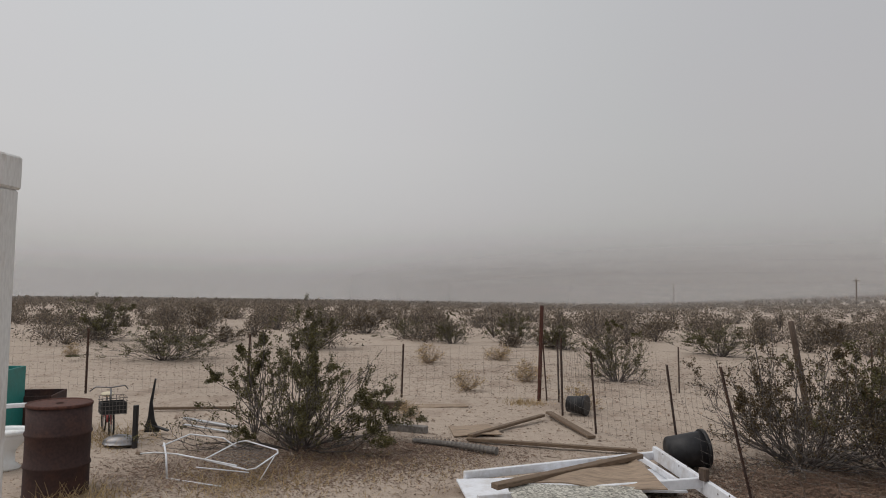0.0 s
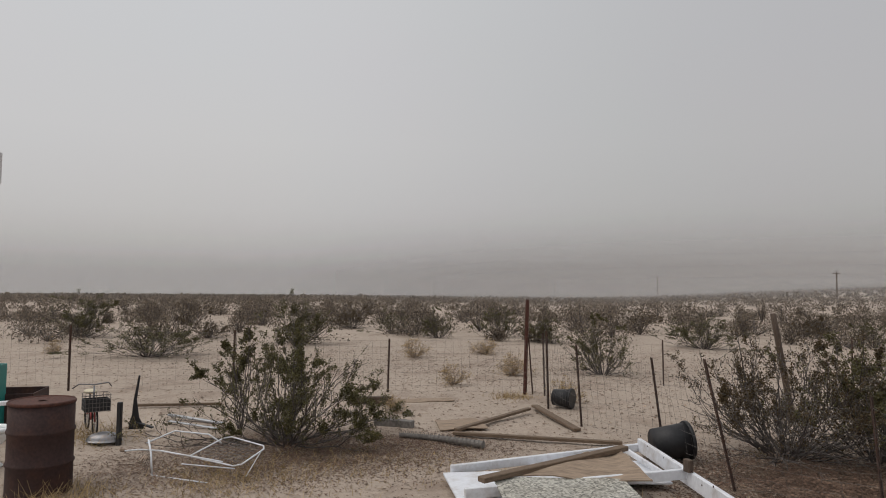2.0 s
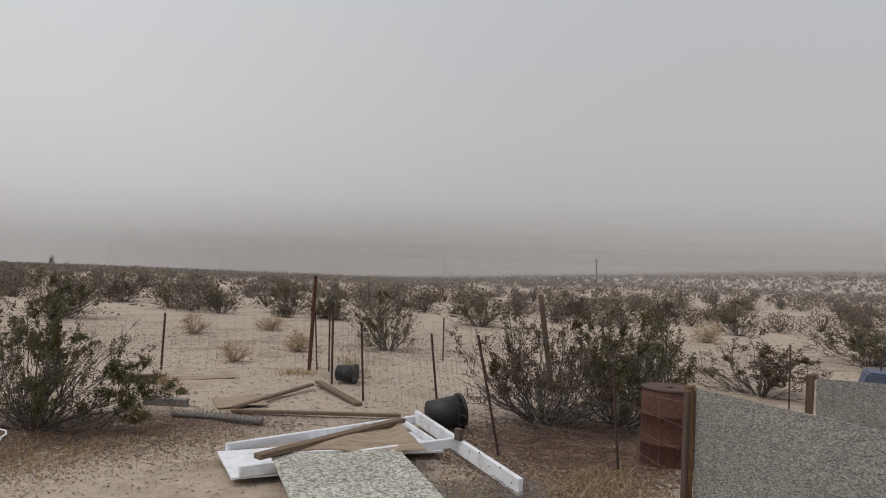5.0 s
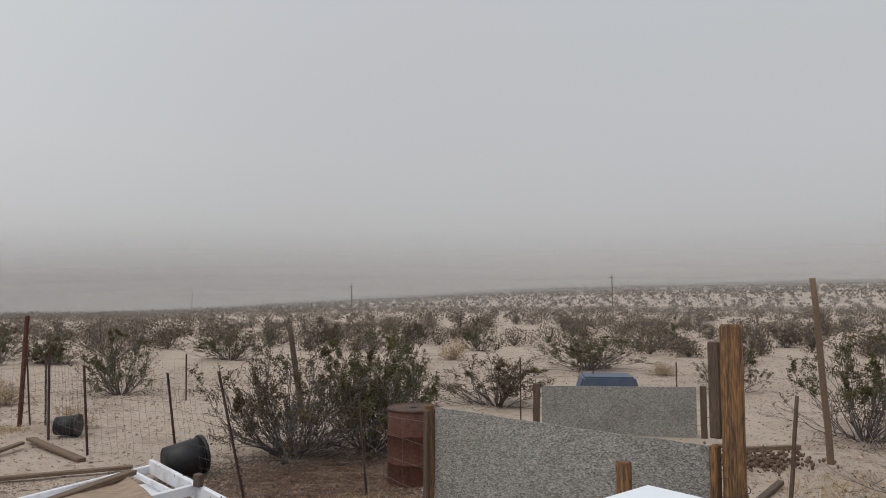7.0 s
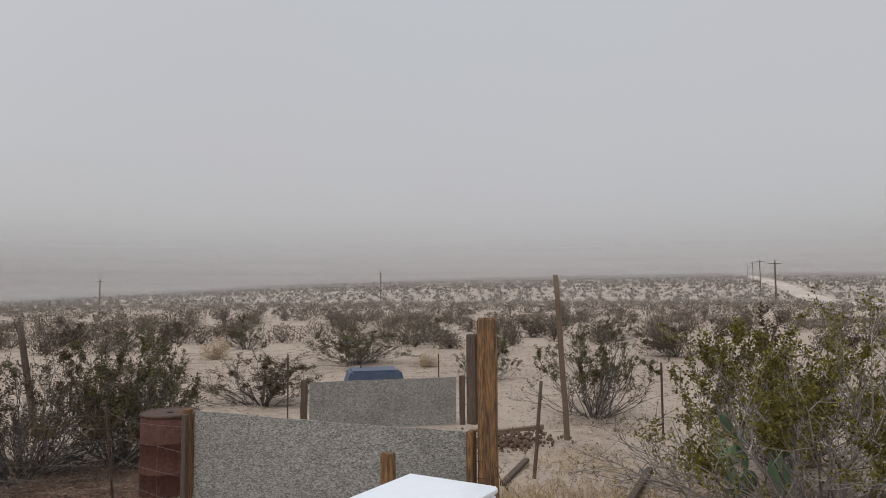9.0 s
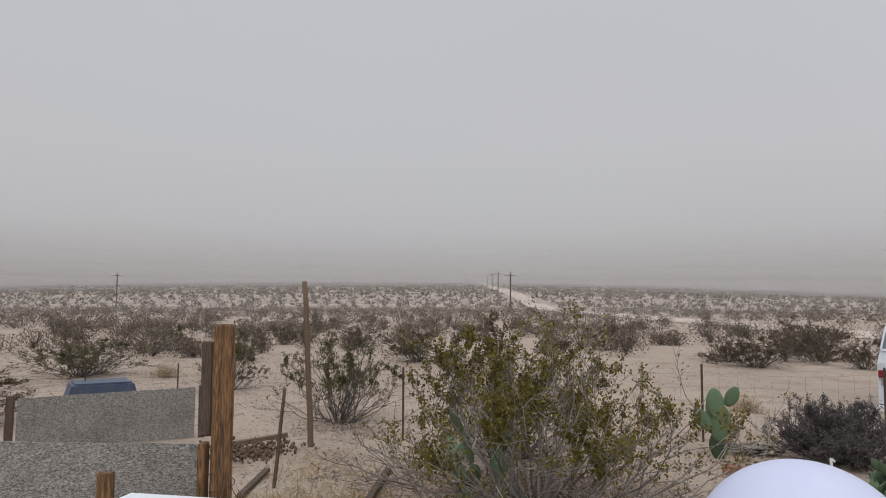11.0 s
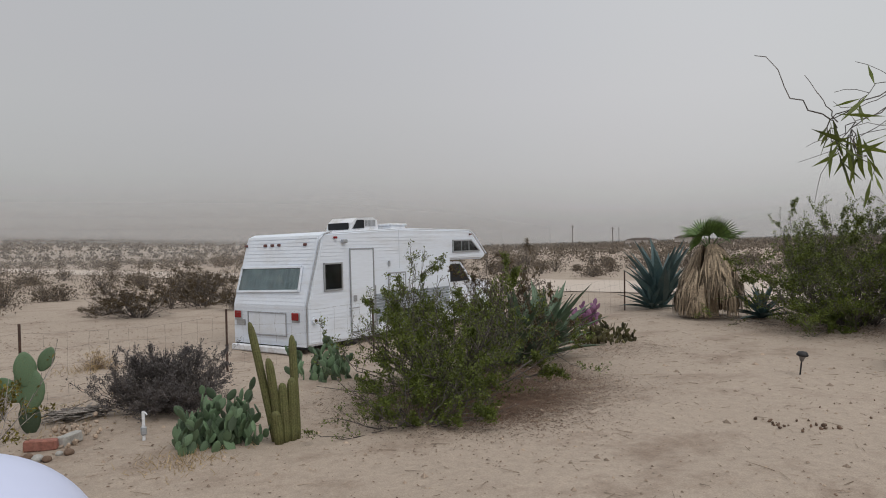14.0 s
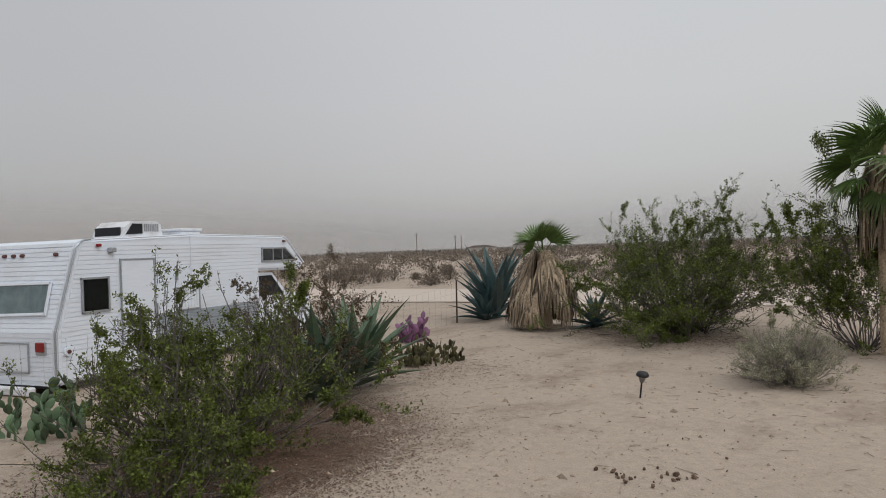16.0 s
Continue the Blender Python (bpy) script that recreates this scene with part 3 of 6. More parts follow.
shrub("creosote_bush", 9.5, -16.1, 4.2, 2.1, "huge dark green creosote bush beside the palm", leaf_mat=LEAF_FRESH, seed=21, stems=110, count=32000, leaf=0.042, twigs=6, bare=0.1, thick=0.014)
shrub("creosote_bush", 9.2, -16.3, 2.9, 2.75, "tall feathery shoots of creosote", leaf_mat=LEAF_FRESH, seed=22, stems=44, count=13000, leaf=0.034, bare=0.4, twigs=6)
shrub("creosote_bush", 12.4, -18.2, 1.0, 2.7, "slender tall creosote bush behind the palm", leaf_mat=LEAF_FRESH, seed=23, stems=14, count=3000, leaf=0.035, bare=0.5, twigs=5)
shrub("willow_bush", 5.9, -15.9, 3.2, 3.1, "airy light green desert willow beside the tall palm", leaf_mat=LEAF_FRESH, seed=24, stems=60, count=26000, leaf=0.04, bare=0.08, twigs=5)
shrub("sage_bush", 9.09, -2.39, 1.6, 0.72, "low dark grey leafless-looking sage bush", leaf_mat=LEAF_GREY, seed=25, stems=150, count=21000, leaf=0.022, bare=0.1, twigs=6)
shrub("sage_bush", 5.45, -12.25, 1.15, 0.72, "rounded pale grey-green sage bush on sand", leaf_mat=LEAF_PALE, seed=26, stems=170, count=24000, twig_mat=TWIG_PALE, leaf=0.018, bare=0.05, twigs=6, thick=0.007)
shrub("creosote_bush", 3.0, 8.15, 2.1, 1.4, CREOSOTE + " grown through the fence", seed=27, stems=60, count=8500, leaf=0.03, twigs=4, bare=0.3)
shrub("creosote_bush", 6.75, -4.75, 1.7, 0.62, "low spreading green creosote shoots at the bush's foot", leaf_mat=LEAF_FRESH, seed=28, stems=34, count=5000, leaf=0.028, bare=0.1, twigs=4)
litter_patch(7.6, -5.8, 2.5, 2.4, 60000, 31, size=0.02)
litter_patch(7.5, -5.8, 1.7, 1.7, 30000, 48, size=0.02)
litter_patch(8.6, -7.3, 2.6, 1.8, 26000, 44, size=0.02)
litter_patch(-4.6, 6.6, 2.8, 1.6, 9000, 47, size=0.022)
litter_patch(-3.6, 7.8, 3.2, 2.0, 24000, 32, size=0.026)
litter_patch(2.0, 7.3, 3.2, 2.4, 26000, 33, size=0.03)
# extra dark litter here also stands in for shade beneath the fence bush
litter_patch(2.2, 6.5, 2.8, 2.2, 20000, 39, size=0.03)
litter_patch(1.0, 5.3, 1.8, 1.4, 5000, 40, size=0.026)
litter_patch(2.0, -4.0, 22, 22, 9000, 41, size=0.022, label="dark specks of dry leaf strewn on sand")
litter_patch(-3.0, 8.5, 12, 8, 5000, 42, size=0.03, label="dark specks of dry leaf strewn on sand")
litter_patch(0.0, 17.0, 30, 11, 26000, 45, size=0.05, label="dark dry leaf and twig bits strewn on sand")
litter_patch(17.0, 8.0, 14, 20, 18000, 46, size=0.05, label="dark dry leaf and twig bits strewn on sand")
litter_patch(7.0, 3.0, 8, 6, 5000, 43, size=0.03, label="dark specks of dry leaf strewn on sand")
litter_patch(5.6, 0.9, 3.6, 2.6, 26000, 34, size=0.028)
litter_patch(9.4, -15.2, 5.0, 2.4, 12000, 35, size=0.03)
litter_patch(-2.2, 8.3, 2.8, 1.3, 7000, 36, size=0.022)
litter_patch(9.3, 5.0, 1.8, 1.4, 900, 37)
litter_patch(10.0, -10.0, 2.6, 2.0, 5000, 38, size=0.022)

# mid-distance shrubs, one by one: x, y, width, height
MID_CREOSOTE = [(0.9, 16.0, 1.45, 1.25), (-11.1, 17.7, 2.4, 1.0), (-16.9, 23.7, 2.5, 1.55), (-8.4, 22.3, 2.1, 1.5), (-4.0, 26.4, 1.3, 1.1),
                (-6.2, 28.3, 1.4, 1.05), (-1.6, 27.3, 1.7, 1.2), (0.1, 25.0, 1.5, 0.95), (14.8, 22.5, 1.5, 1.15), (13.1, 14.7, 2.7, 1.2),
                (11.5, 25.3, 1.6, 0.95), (22.3, 19.4, 2.2, 1.15), (19.4, 14.1, 1.5, 0.95), (5.2, 23.5, 2.3, 1.15), (12.3, 9.3, 1.2, 1.2)]
MID_BROWN = [(6.8, 10.4, 2.1, 1.0), (-17.3, 32.9, 2.0, 1.3), (-8.5, 31.5, 2.1, 1.2), (15.2, 28.5, 1.9, 1.1), (11.5, 29.7, 1.8, 1.05), (4.7, 33.0, 2.0, 1.15),
             (-0.2, 25.6, 1.6, 0.9), (21.0, 8.1, 2.1, 1.15), (29.3, 2.7, 2.2, 1.1), (25.1, -1.8, 1.8, 1.0), (32.5, -4.9, 2.7, 1.4), (23.3, -5.6, 1.4, 1.05),
             (26.9, 13.2, 2.2, 1.0), (26.2, -4.7, 2.6, 1.3), (22.7, -2.5, 2.4, 1.1), (27.3, 17.5, 1.6, 0.95), (-12.4, 24.4, 1.7, 0.65), (35.8, -6.0, 2.7, 1.1)]
MID_DRY = [(-2.4, 13.65, 0.65, 0.42), (-1.2, 15.3, 0.75, 0.52), (-3.9, 18.8, 0.8, 0.55), (-2.0, 20.2, 0.85, 0.5), (-0.3, 11.75, 0.6, 0.4), (-3.05, 10.4, 0.4, 0.3),
           (13.0, -1.5, 0.55, 0.33), (11.7, 19.7, 1.0, 0.75), (-14.0, 18.0, 0.5, 0.4), (14.0, 12.6, 0.8, 0.4)]


def scatter_group(name, places, kinds, label, group, leaf_mat, twig_mat, **kw):
    """A few shrubs built once, then copied, turned and resized."""
    rng, made = random.Random(len(places)), []
    for k, (x, y, w, h) in enumerate(places):
        m = Matrix.Translation((x, y, ground_z(x, y))) @ Matrix.Rotation(rng.uniform(0, 6.3), 4, "Z") @ Matrix.Diagonal((w, w, h, 1))
        if k < kinds:
            ob = thing(name, label, "shrub", m, group)
            tw, lf = shrub_arrays(100 + k + len(places), 1.0, 1.0, **kw)
            raw("stem_crown", tw[0], tw[1], twig_mat, ob)
            if lf:
                raw("foliage", lf[0], lf[1], leaf_mat, ob)
            made.append(ob)
        else:
            c = copy_thing(made[k % kinds], Matrix())
            c.matrix_basis = m


scatter_group("creosote_bush", MID_CREOSOTE, 4, "creosote bush on the open sand beyond the fence", "creosote bushes beyond the fence", LEAF, TWIG, stems=44, count=5600, leaf=0.021, thick=0.007, bare=0.15, twigs=4)
scatter_group("desert_bush", MID_BROWN, 4, "brownish half-dry bush on the open sand", "brown bushes beyond the fence", LEAF_BROWN, TWIG, stems=44, count=5600, leaf=0.021, thick=0.007, bare=0.15, twigs=4)
scatter_group("dry_bush", MID_DRY, 2, "small round dry tan bush", "dry bushes by the fence", STRAW, TWIG_DRY, stems=60, count=500, leaf=0.05, thick=0.008, bare=0.1, twigs=4)


def far_scrub():
    """Countless bushes out to the dust: leaf clumps on short stems, in one mesh."""
    rng = np.random.default_rng(77)
    spots = []
    for cell, r0, r1, keep in ((2.7, 24, 60, 0.58), (3.4, 60, 190, 0.60), (4.0, 190, 530, 0.66)):
        n = int(2 * r1 / cell) + 1
        gx, gy = np.meshgrid(np.arange(n) * cell - r1, np.arange(n) * cell - r1)
        p = np.stack([gx.ravel(), gy.ravel()], 1) + rng.uniform(-0.5, 0.5, (n * n, 2)) * cell
        r, az = np.hypot(p[:, 0], p[:, 1]), np.degrees(np.arctan2(p[:, 1], p[:, 0]))
        ok = (r > r0) & (r < r1) & (rng.uniform(size=len(p)) < keep) & ((az > -95) & (az < 140))
        ok &= np.abs(p[:, 1] - road_middle(p[:, 0])) > 4.6
        ok &= ~((r < 36) & (az > -70) & (az < -20) & (rng.uniform(size=len(p)) < 0.35))
        spots.append(p[ok])
    verts, faces, tverts, tfaces, count, tcount = [], [], [], [], 0, 0
    for band, (p, k, size) in enumerate(zip(spots, (760, 84, 11), (0.10, 0.26, 0.75))):
        m = len(p)
        w, h = rng.gamma(6, 0.165, m).clip(0.4, 1.7) * (1 + 0.1 * band), rng.gamma(9, 0.105, m).clip(0.45, 1.5)
        az, q = rng.uniform(0, 2 * math.pi, (m, k)), rng.uniform(0, 1, (m, k)) ** 0.6
        zz = rng.beta(1.2, 1.5, (m, k))
        rad = q * (0.25 + 0.75 * np.sqrt(1 - zz ** 2)) * (1 + 0.3 * np.sin(3 * az + w[:, None] * 9))
        at = np.stack([p[:, :1] + np.cos(az) * rad * w[:, None], p[:, 1:] + np.sin(az) * rad * w[:, None], zz * h[:, None] * 0.92], 2).reshape(-1, 3)
        at[:, 2] += np.repeat([far_z(a, c) for a, c in p], k)
        v, f = leaves(rng, at, size, 0.7, 0.36 if band < 2 else 0.75)
        verts.append(v), faces.append(f + count)
        count += len(v)
        if band == 0:
            s = 26
            a2 = rng.uniform(0, 2 * math.pi, (m, s))
            b = np.repeat(np.concatenate([p, np.array([[far_z(i, j)] for i, j in p])], 1), s, 0)
            e = b + np.stack([np.cos(a2) * w[:, None] * rng.uniform(0.1, 0.8, (m, s)), np.sin(a2) * w[:, None] * rng.uniform(0.1, 0.8, (m, s)), h[:, None] * rng.uniform(0.4, 0.9, (m, s))], 2).reshape(-1, 3)
            tv, tf = prisms(b, e, np.full(len(b), 0.012), np.full(len(b), 0.006))
            tverts.append(tv), tfaces.append(tf)
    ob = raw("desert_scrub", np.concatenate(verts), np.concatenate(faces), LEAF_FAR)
    tagged(ob, "countless low brown-green bushes dotting the desert", "scrub", kind="stuff")
    ob = raw("scrub_stems", np.concatenate(tverts), np.concatenate(tfaces), TWIG)
    tagged(ob, "grey stems of the desert scrub", "scrub", kind="stuff")


far_scrub()


# ---- poles and far houses ----
def utility_pole(x, y, h, z=0.0, arms=1):
    ob = thing("utility_pole", "thin dark wooden utility pole with crossarm far off", "pole", pose(x, y, z + max(0, far_z(x, y) * 0.5), 0, 0, 20), "line of utility poles")
    part("pole", tube(bmesh.new(), [(0, 0, -0.5), (0, 0, h)], 0.19, 8, 0.12), WOOD_DARK, ob)
    for k in range(arms):
        part("crossarm", beam(bmesh.new(), (0, -1.2, h - 0.7 - k), (0, 1.2, h - 0.7 - k), 0.14, 0.16), WOOD_DARK, ob)
        for s in (-1.05, -0.4, 0.4, 1.05):
            part("insulator", tube(bmesh.new(), [(0, s, h - 0.62 - k), (0, s, h - 0.42 - k)], 0.05, 6), PORCELAIN, ob)


for px, py, ph in ((78.5, 177.6, 6.9), (57.8, 283.6, 7.3), (137.4, 136.7, 9.0), (144.3, 35.7, 8.6), (211.2, 56.4, 11.0), (282.0, 78.0, 11.5), (370.0, 105.0, 12.5),
                   (232.0, -172.8, 8.6), (206.0, -172.0, 7.0), (262.0, -222.0, 8.0)):
    utility_pole(px, py, ph)


def far_house(x, y, w, d, h, turn, label):
    ob = thing("house", label, "house", pose(x, y, 0, 0, 0, turn), "far houses")
    part("wall", box(bmesh.new(), (0, 0, h / 2), (w, d, h), None, 0.02), FARWALL, ob)
    part("roof", extrude(bmesh.new(), [(-w / 2 - 0.5, h), (w / 2 + 0.5, h), (w / 2 * 0.5, h + 0.7), (-w / 2 * 0.5, h + 0.7)], -d / 2 - 0.4, d / 2 + 0.4), FARROOF, ob)
    for s in (-0.28, 0.12):
        part("window", box(bmesh.new(), (w * s, -d / 2 - 0.03, h * 0.55), (1.4, 0.06, 1.1), None, 0.01), DARK, ob)


far_house(175.0, -158.0, 9, 6, 1.9, 40, "low pale house far off in the dust")
far_house(150.0, -153.0, 7, 5, 2.2, 45, "low dark-roofed house far off in the dust")


# ---- fence ----
def t_post(x, y, h, lean=(0, 0), label="rusty steel fence post leaning slightly"):
    z = ground_z(x, y)
    ob = thing("fence_post", label, "post", Matrix.Translation((x, y, z)), "wire fence posts")
    bm = bmesh.new()
    top = (lean[0], lean[1], h)
    beam(bm, (0, 0, -0.2), top, 0.032, 0.008, 0.002)
    beam(bm, (0.012, 0.012, -0.2), (top[0] + 0.012, top[1] + 0.012, h - 0.01), 0.008, 0.028, 0.002)
    for k in range(int(h / 0.09)):
        t = (k + 0.5) * 0.09 / h
        box(bm, (lean[0] * t - 0.006, lean[1] * t - 0.006, h * t), (0.014, 0.014, 0.014), None, 0)
    part("stake", bm, POST_RUST, ob)
    return Vector((x, y, z)), Vector((x + lean[0], y + lean[1], z + h))


def fence_span(a, b, height, rows, every, seed, sag=0.03):
    """Wire netting between two posts: level wires and thin uprights."""
    rng = np.random.default_rng(seed)
    (a0, a1), (b0, b1) = a, b
    n = max(2, int((b0 - a0).length / every))
    t = np.linspace(0, 1, n + 1)

    def at(s, u):
        p = (a0 + (a1 - a0) * u) * (1 - s) + (b0 + (b1 - b0) * u) * s
        return np.array((p.x, p.y, p.z - sag * 4 * s * (1 - s) * u))

    us = np.array([0.04, *np.linspace(0.14, 1, rows)]) * height
    grid = np.array([[at(s, u) for s in t] for u in us]) + rng.normal(size=(len(us), n + 1, 3)) * 0.008
    p0 = np.concatenate([grid[:, :-1].reshape(-1, 3), grid[:-1].reshape(-1, 3)])
    p1 = np.concatenate([grid[:, 1:].reshape(-1, 3), grid[1:].reshape(-1, 3)])
    r = np.full(len(p0), 0.0013)
    v, f = prisms(p0, p1, r, r)
    tagged(raw("wire_netting", v, f, WIRE), "thin rusty wire netting strung between posts", "fence", "wire netting spans")


P_A = t_post(-9.4, 11.75, 1.22)
P_A0 = t_post(-14.6, 11.2, 1.2)
P_MID = t_post(-6.4, 12.1, 1.15, (0.02, 0))
P_B = t_post(-3.53, 12.4, 1.0, (0.02, 0))
P_R = t_post(-0.62, 12.5, 1.15, (-0.04, 0))
P_D = t_post(-0.62, 11.2, 1.28, (-0.04, 0.03))
P_C = t_post(-0.23, 9.68, 1.16, (-0.09, 0.02))
P_F = t_post(0.62, 8.25, 1.15, (-0.16, 0.05))
P_G = t_post(1.0, 6.75, 1.3, (-0.3, 0.1), "bent rusty steel fence post leaning far over")
P_H = t_post(2.05, 6.1, 1.05, (-0.08, 0.06))
P_K = t_post(1.9, 14.3, 0.95, (-0.02, 0))
P_L = t_post(5.05, 13.1, 1.12)
P_M = t_post(5.3, 11.0, 0.95, (0.02, 0))
P_N = t_post(6.25, 8.95, 1.05, (0, 0), "steel fence post with a whitened top")
P_O = t_post(9.4, 10.5, 0.85)
P_P = t_post(10.7, 9.4, 0.72)
P_Q = t_post(9.75, -0.72, 1.12, (-0.05, 0))
P_S = t_post(11.7, -3.45, 1.05, (-0.05, 0))
P_T = t_post(12.6, -6.35, 1.1)
P_U = t_post(13.1, -10.9, 1.12, (0.05, 0))
P_V = t_post(14.9, -14.55, 1.1, (-0.04, 0))
P_W = t_post(8.4, 3.4, 1.05)
for k, (a, b, h) in enumerate(((P_A0, P_A, 0.95), (P_A, P_MID, 0.95), (P_MID, P_B, 0.95), (P_B, P_R, 0.95), (P_R, P_D, 0.9), (P_D, P_C, 0.92), (P_C, P_F, 0.92), (P_F, P_G, 0.85), (P_G, P_H, 0.85))):
    fence_span(a, b, h, 8, 0.15, k)
P_STUD = (Vector((2.0, 4.82, 0)), Vector((2.0, 4.82, 1.05)))
fence_span(P_H, P_STUD, 0.9, 5, 0.35, 30, 0.05)
for k, (a, b, h) in enumerate(((P_K, P_L, 0.95), (P_L, P_O, 0.9), (P_O, P_P, 0.95), (P_P, P_W, 0.9), (P_W, P_Q, 0.9), (P_Q, P_S, 0.9), (P_S, P_T, 0.95), (P_T, P_U, 0.9), (P_U, P_V, 0.9), (P_R, P_K, 0.9))):
    fence_span(a, b, h, 5, 0.3, 40 + k, 0.06)


def rust_pole():
    ob = thing("corner_post", "tall rusty steel pipe post at the fence corner", "post", Matrix.Translation((-0.98, 12.66, 0)))
    part("pipe", tube(bmesh.new(), [(0, 0, -0.3), (0.05, 0, 1.76)], 0.036, 10), RUST_RED, ob)
    part("brace", tube(bmesh.new(), [(0.16, 0.05, -0.1), (0.07, 0.02, 1.1)], 0.014, 6), POST_RUST, ob)


rust_pole()


def round_post(name, base, top, r, mat, label):
    ob = thing(name, label, "post", Matrix.Translation(base))
    rng, n = random.Random(int(base[0] * 100)), 7
    pts = [Vector((0, 0, -0.3)).lerp(Vector(top) - Vector(base), k / n) + Vector((rng.uniform(-1, 1), rng.uniform(-1, 1), 0)) * r * 0.12 for k in range(n + 1)]
    part("shaft", tube(bmesh.new(), pts, r, 10, r * 0.85), mat, ob, smooth=True)


round_post("wooden_post", (7.5, 4.38, 0), (7.35, 4.45, 2.28), 0.042, WOOD, "tall slender weathered wooden post")
round_post("wooden_post", (3.05, 10.55, 0), (2.8, 10.75, 1.62), 0.052, WOOD_DARK, "leaning grey wooden post behind the bush")
round_post("wooden_stake", (5.42, 3.66, 0), (5.58, 3.62, 1.05), 0.022, WOOD_DARK, "thin leaning wooden stake")


# ---- strand-board pen ----
def big_post():
    ob = thing("timber_post", "thick split amber timber post with a wire twist", "post", Matrix.Translation((2.80, 2.33, 0)))
    bm = bmesh.new()
    lathe(bm, [(0.070, -0.3), (0.072, 0.5), (0.067, 1.1), (0.070, 1.5), (0.065, 1.83), (0.055, 1.845)], 14, lambda a: 1 + 0.10 * math.sin(3 * a + 0.6) - 0.10 * max(0, math.cos(a + 2.6)) ** 8)
    part("shaft", bm, WOOD_UP, ob)
    bm = bmesh.new()
    box(bm, (-0.01, 0.125, 1.42), (0.05, 0.075, 0.62), Matrix.Rotation(0.3, 4, "Z"), 0.008)
    part("side_board", bm, WOOD_DARK, ob)
    bm = bmesh.new()
    box(bm, (-0.05, 0.11, 0.55), (0.09, 0.05, 1.05), Matrix.Rotation(0.3, 4, "Z"), 0.008)
    part("side_board", bm, WOOD_UP, ob)
    bm = bmesh.new()
    tube(bm, [(0.085 * math.cos(a), 0.085 * math.sin(a), 0.72 + 0.018 * a) for a in [k * 0.5 for k in range(20)]], 0.003, 5)
    tube(bm, [(-0.03, -0.085, 0.85), (-0.05, -0.13, 0.78), (0.02, -0.14, 0.7), (0.06, -0.09, 0.76)], 0.003, 5)
    part("wire_twist", bm, POST_RUST, ob)


big_post()


def board_panel(a, b, z0, z1, mat, label, thick=0.014):
    """An upright sheet between two ground points, with a slightly wavy top."""
    a, b = Vector(a), Vector(b)
    length, ang = (b - a).length, math.atan2(b.y - a.y, b.x - a.x)
    ob = thing("strand_board", label, "panel", Matrix.Translation((a.x, a.y, 0)) @ Matrix.Rotation(ang, 4, "Z"))
    rng, n = random.Random(int(length * 1000)), 24
    top = [(length * k / n, z1(k / n) + rng.uniform(-0.004, 0.004)) for k in range(n + 1)]
    part("sheet", extrude(bmesh.new(), [(0, z0), (length, z0)] + top[::-1], -thick / 2, thick / 2), mat, ob)
    return ob


front = board_panel((2.07, 4.78), (2.80, 2.47), -0.02, lambda t: 1.07 - 0.015 * t - 0.01 * math.sin(t * 3), OSB, "weathered grey strand-board sheet standing on edge")
back = board_panel((5.72, 7.75), (7.42, 6.3), 0.02, lambda t: 0.72 + 0.02 * t, OSB, "second grey strand-board sheet at the back of the pen")


def pen_post(x, y, h, sx, sy, mat, label, turn=0.3):
    ob = thing("timber_stub", label, "post", pose(x, y, 0, 0, 0, math.degrees(turn)), "pen posts")
    bm = bmesh.new()
    box(bm, (0, 0, h / 2 - 0.1), (sx, sy, h + 0.2), None, 0.006)
    bmesh.ops.subdivide_edges(bm, edges=[e for e in bm.edges if e.calc_length() > 0.3], cuts=6)
    rng = random.Random(int(x * 50))
    for v in bm.verts:
        v.co.x += rng.uniform(-0.004, 0.004)
        v.co.y += rng.uniform(-0.004, 0.004)
    part("timber", bm, mat, ob)


pen_post(2.04, 4.84, 1.08, 0.085, 0.05, WOOD_UP, "amber timber stud at the end of the strand board")
pen_post(1.98, 4.78, 1.05, 0.04, 0.05, WOOD_DARK, "dark timber stud beside the strand board")
pen_post(2.20, 2.70, 0.985, 0.05, 0.09, WOOD_UP, "short timber stub in front of the strand board")
pen_post(5.66, 7.80, 0.76, 0.09, 0.09, WOOD_DARK, "short dark post of the pen", 0.7)
pen_post(7.50, 6.24, 0.76, 0.09, 0.09, WOOD_DARK, "short dark post of the pen", 0.7)


def timber(name, a, b, w, h, mat, label, group="loose planks"):
    ob = thing(name, label, "plank", None, group)
    bm = bmesh.new()
    beam(bm, a, b, w, h, 0.006)
    me = part("board", bm, mat, ob)
    a, b = Vector(a), Vector(b)
    q = (b - a).to_track_quat("X", "Z").to_matrix().to_4x4()
    m = Matrix.Translation(a) @ q
    me.data.transform(m.inverted())
    ob.matrix_world = m


timber("timber_beam", (7.1, 5.45, 0.03), (8.0, 5.1, 0.03), 0.07, 0.06, WOOD, "weathered beam lying behind the pen")
timber("timber_beam", (5.0, 3.75, 0.035), (6.0, 4.1, 0.045), 0.07, 0.05, WOOD_DARK, "weathered beam lying on the sand by the stake")
timber("timber_beam", (5.1, 2.4, 0.04), (6.3, 2.7, 0.08), 0.07, 0.07, WOOD_DARK, "dark fallen log under the bush")


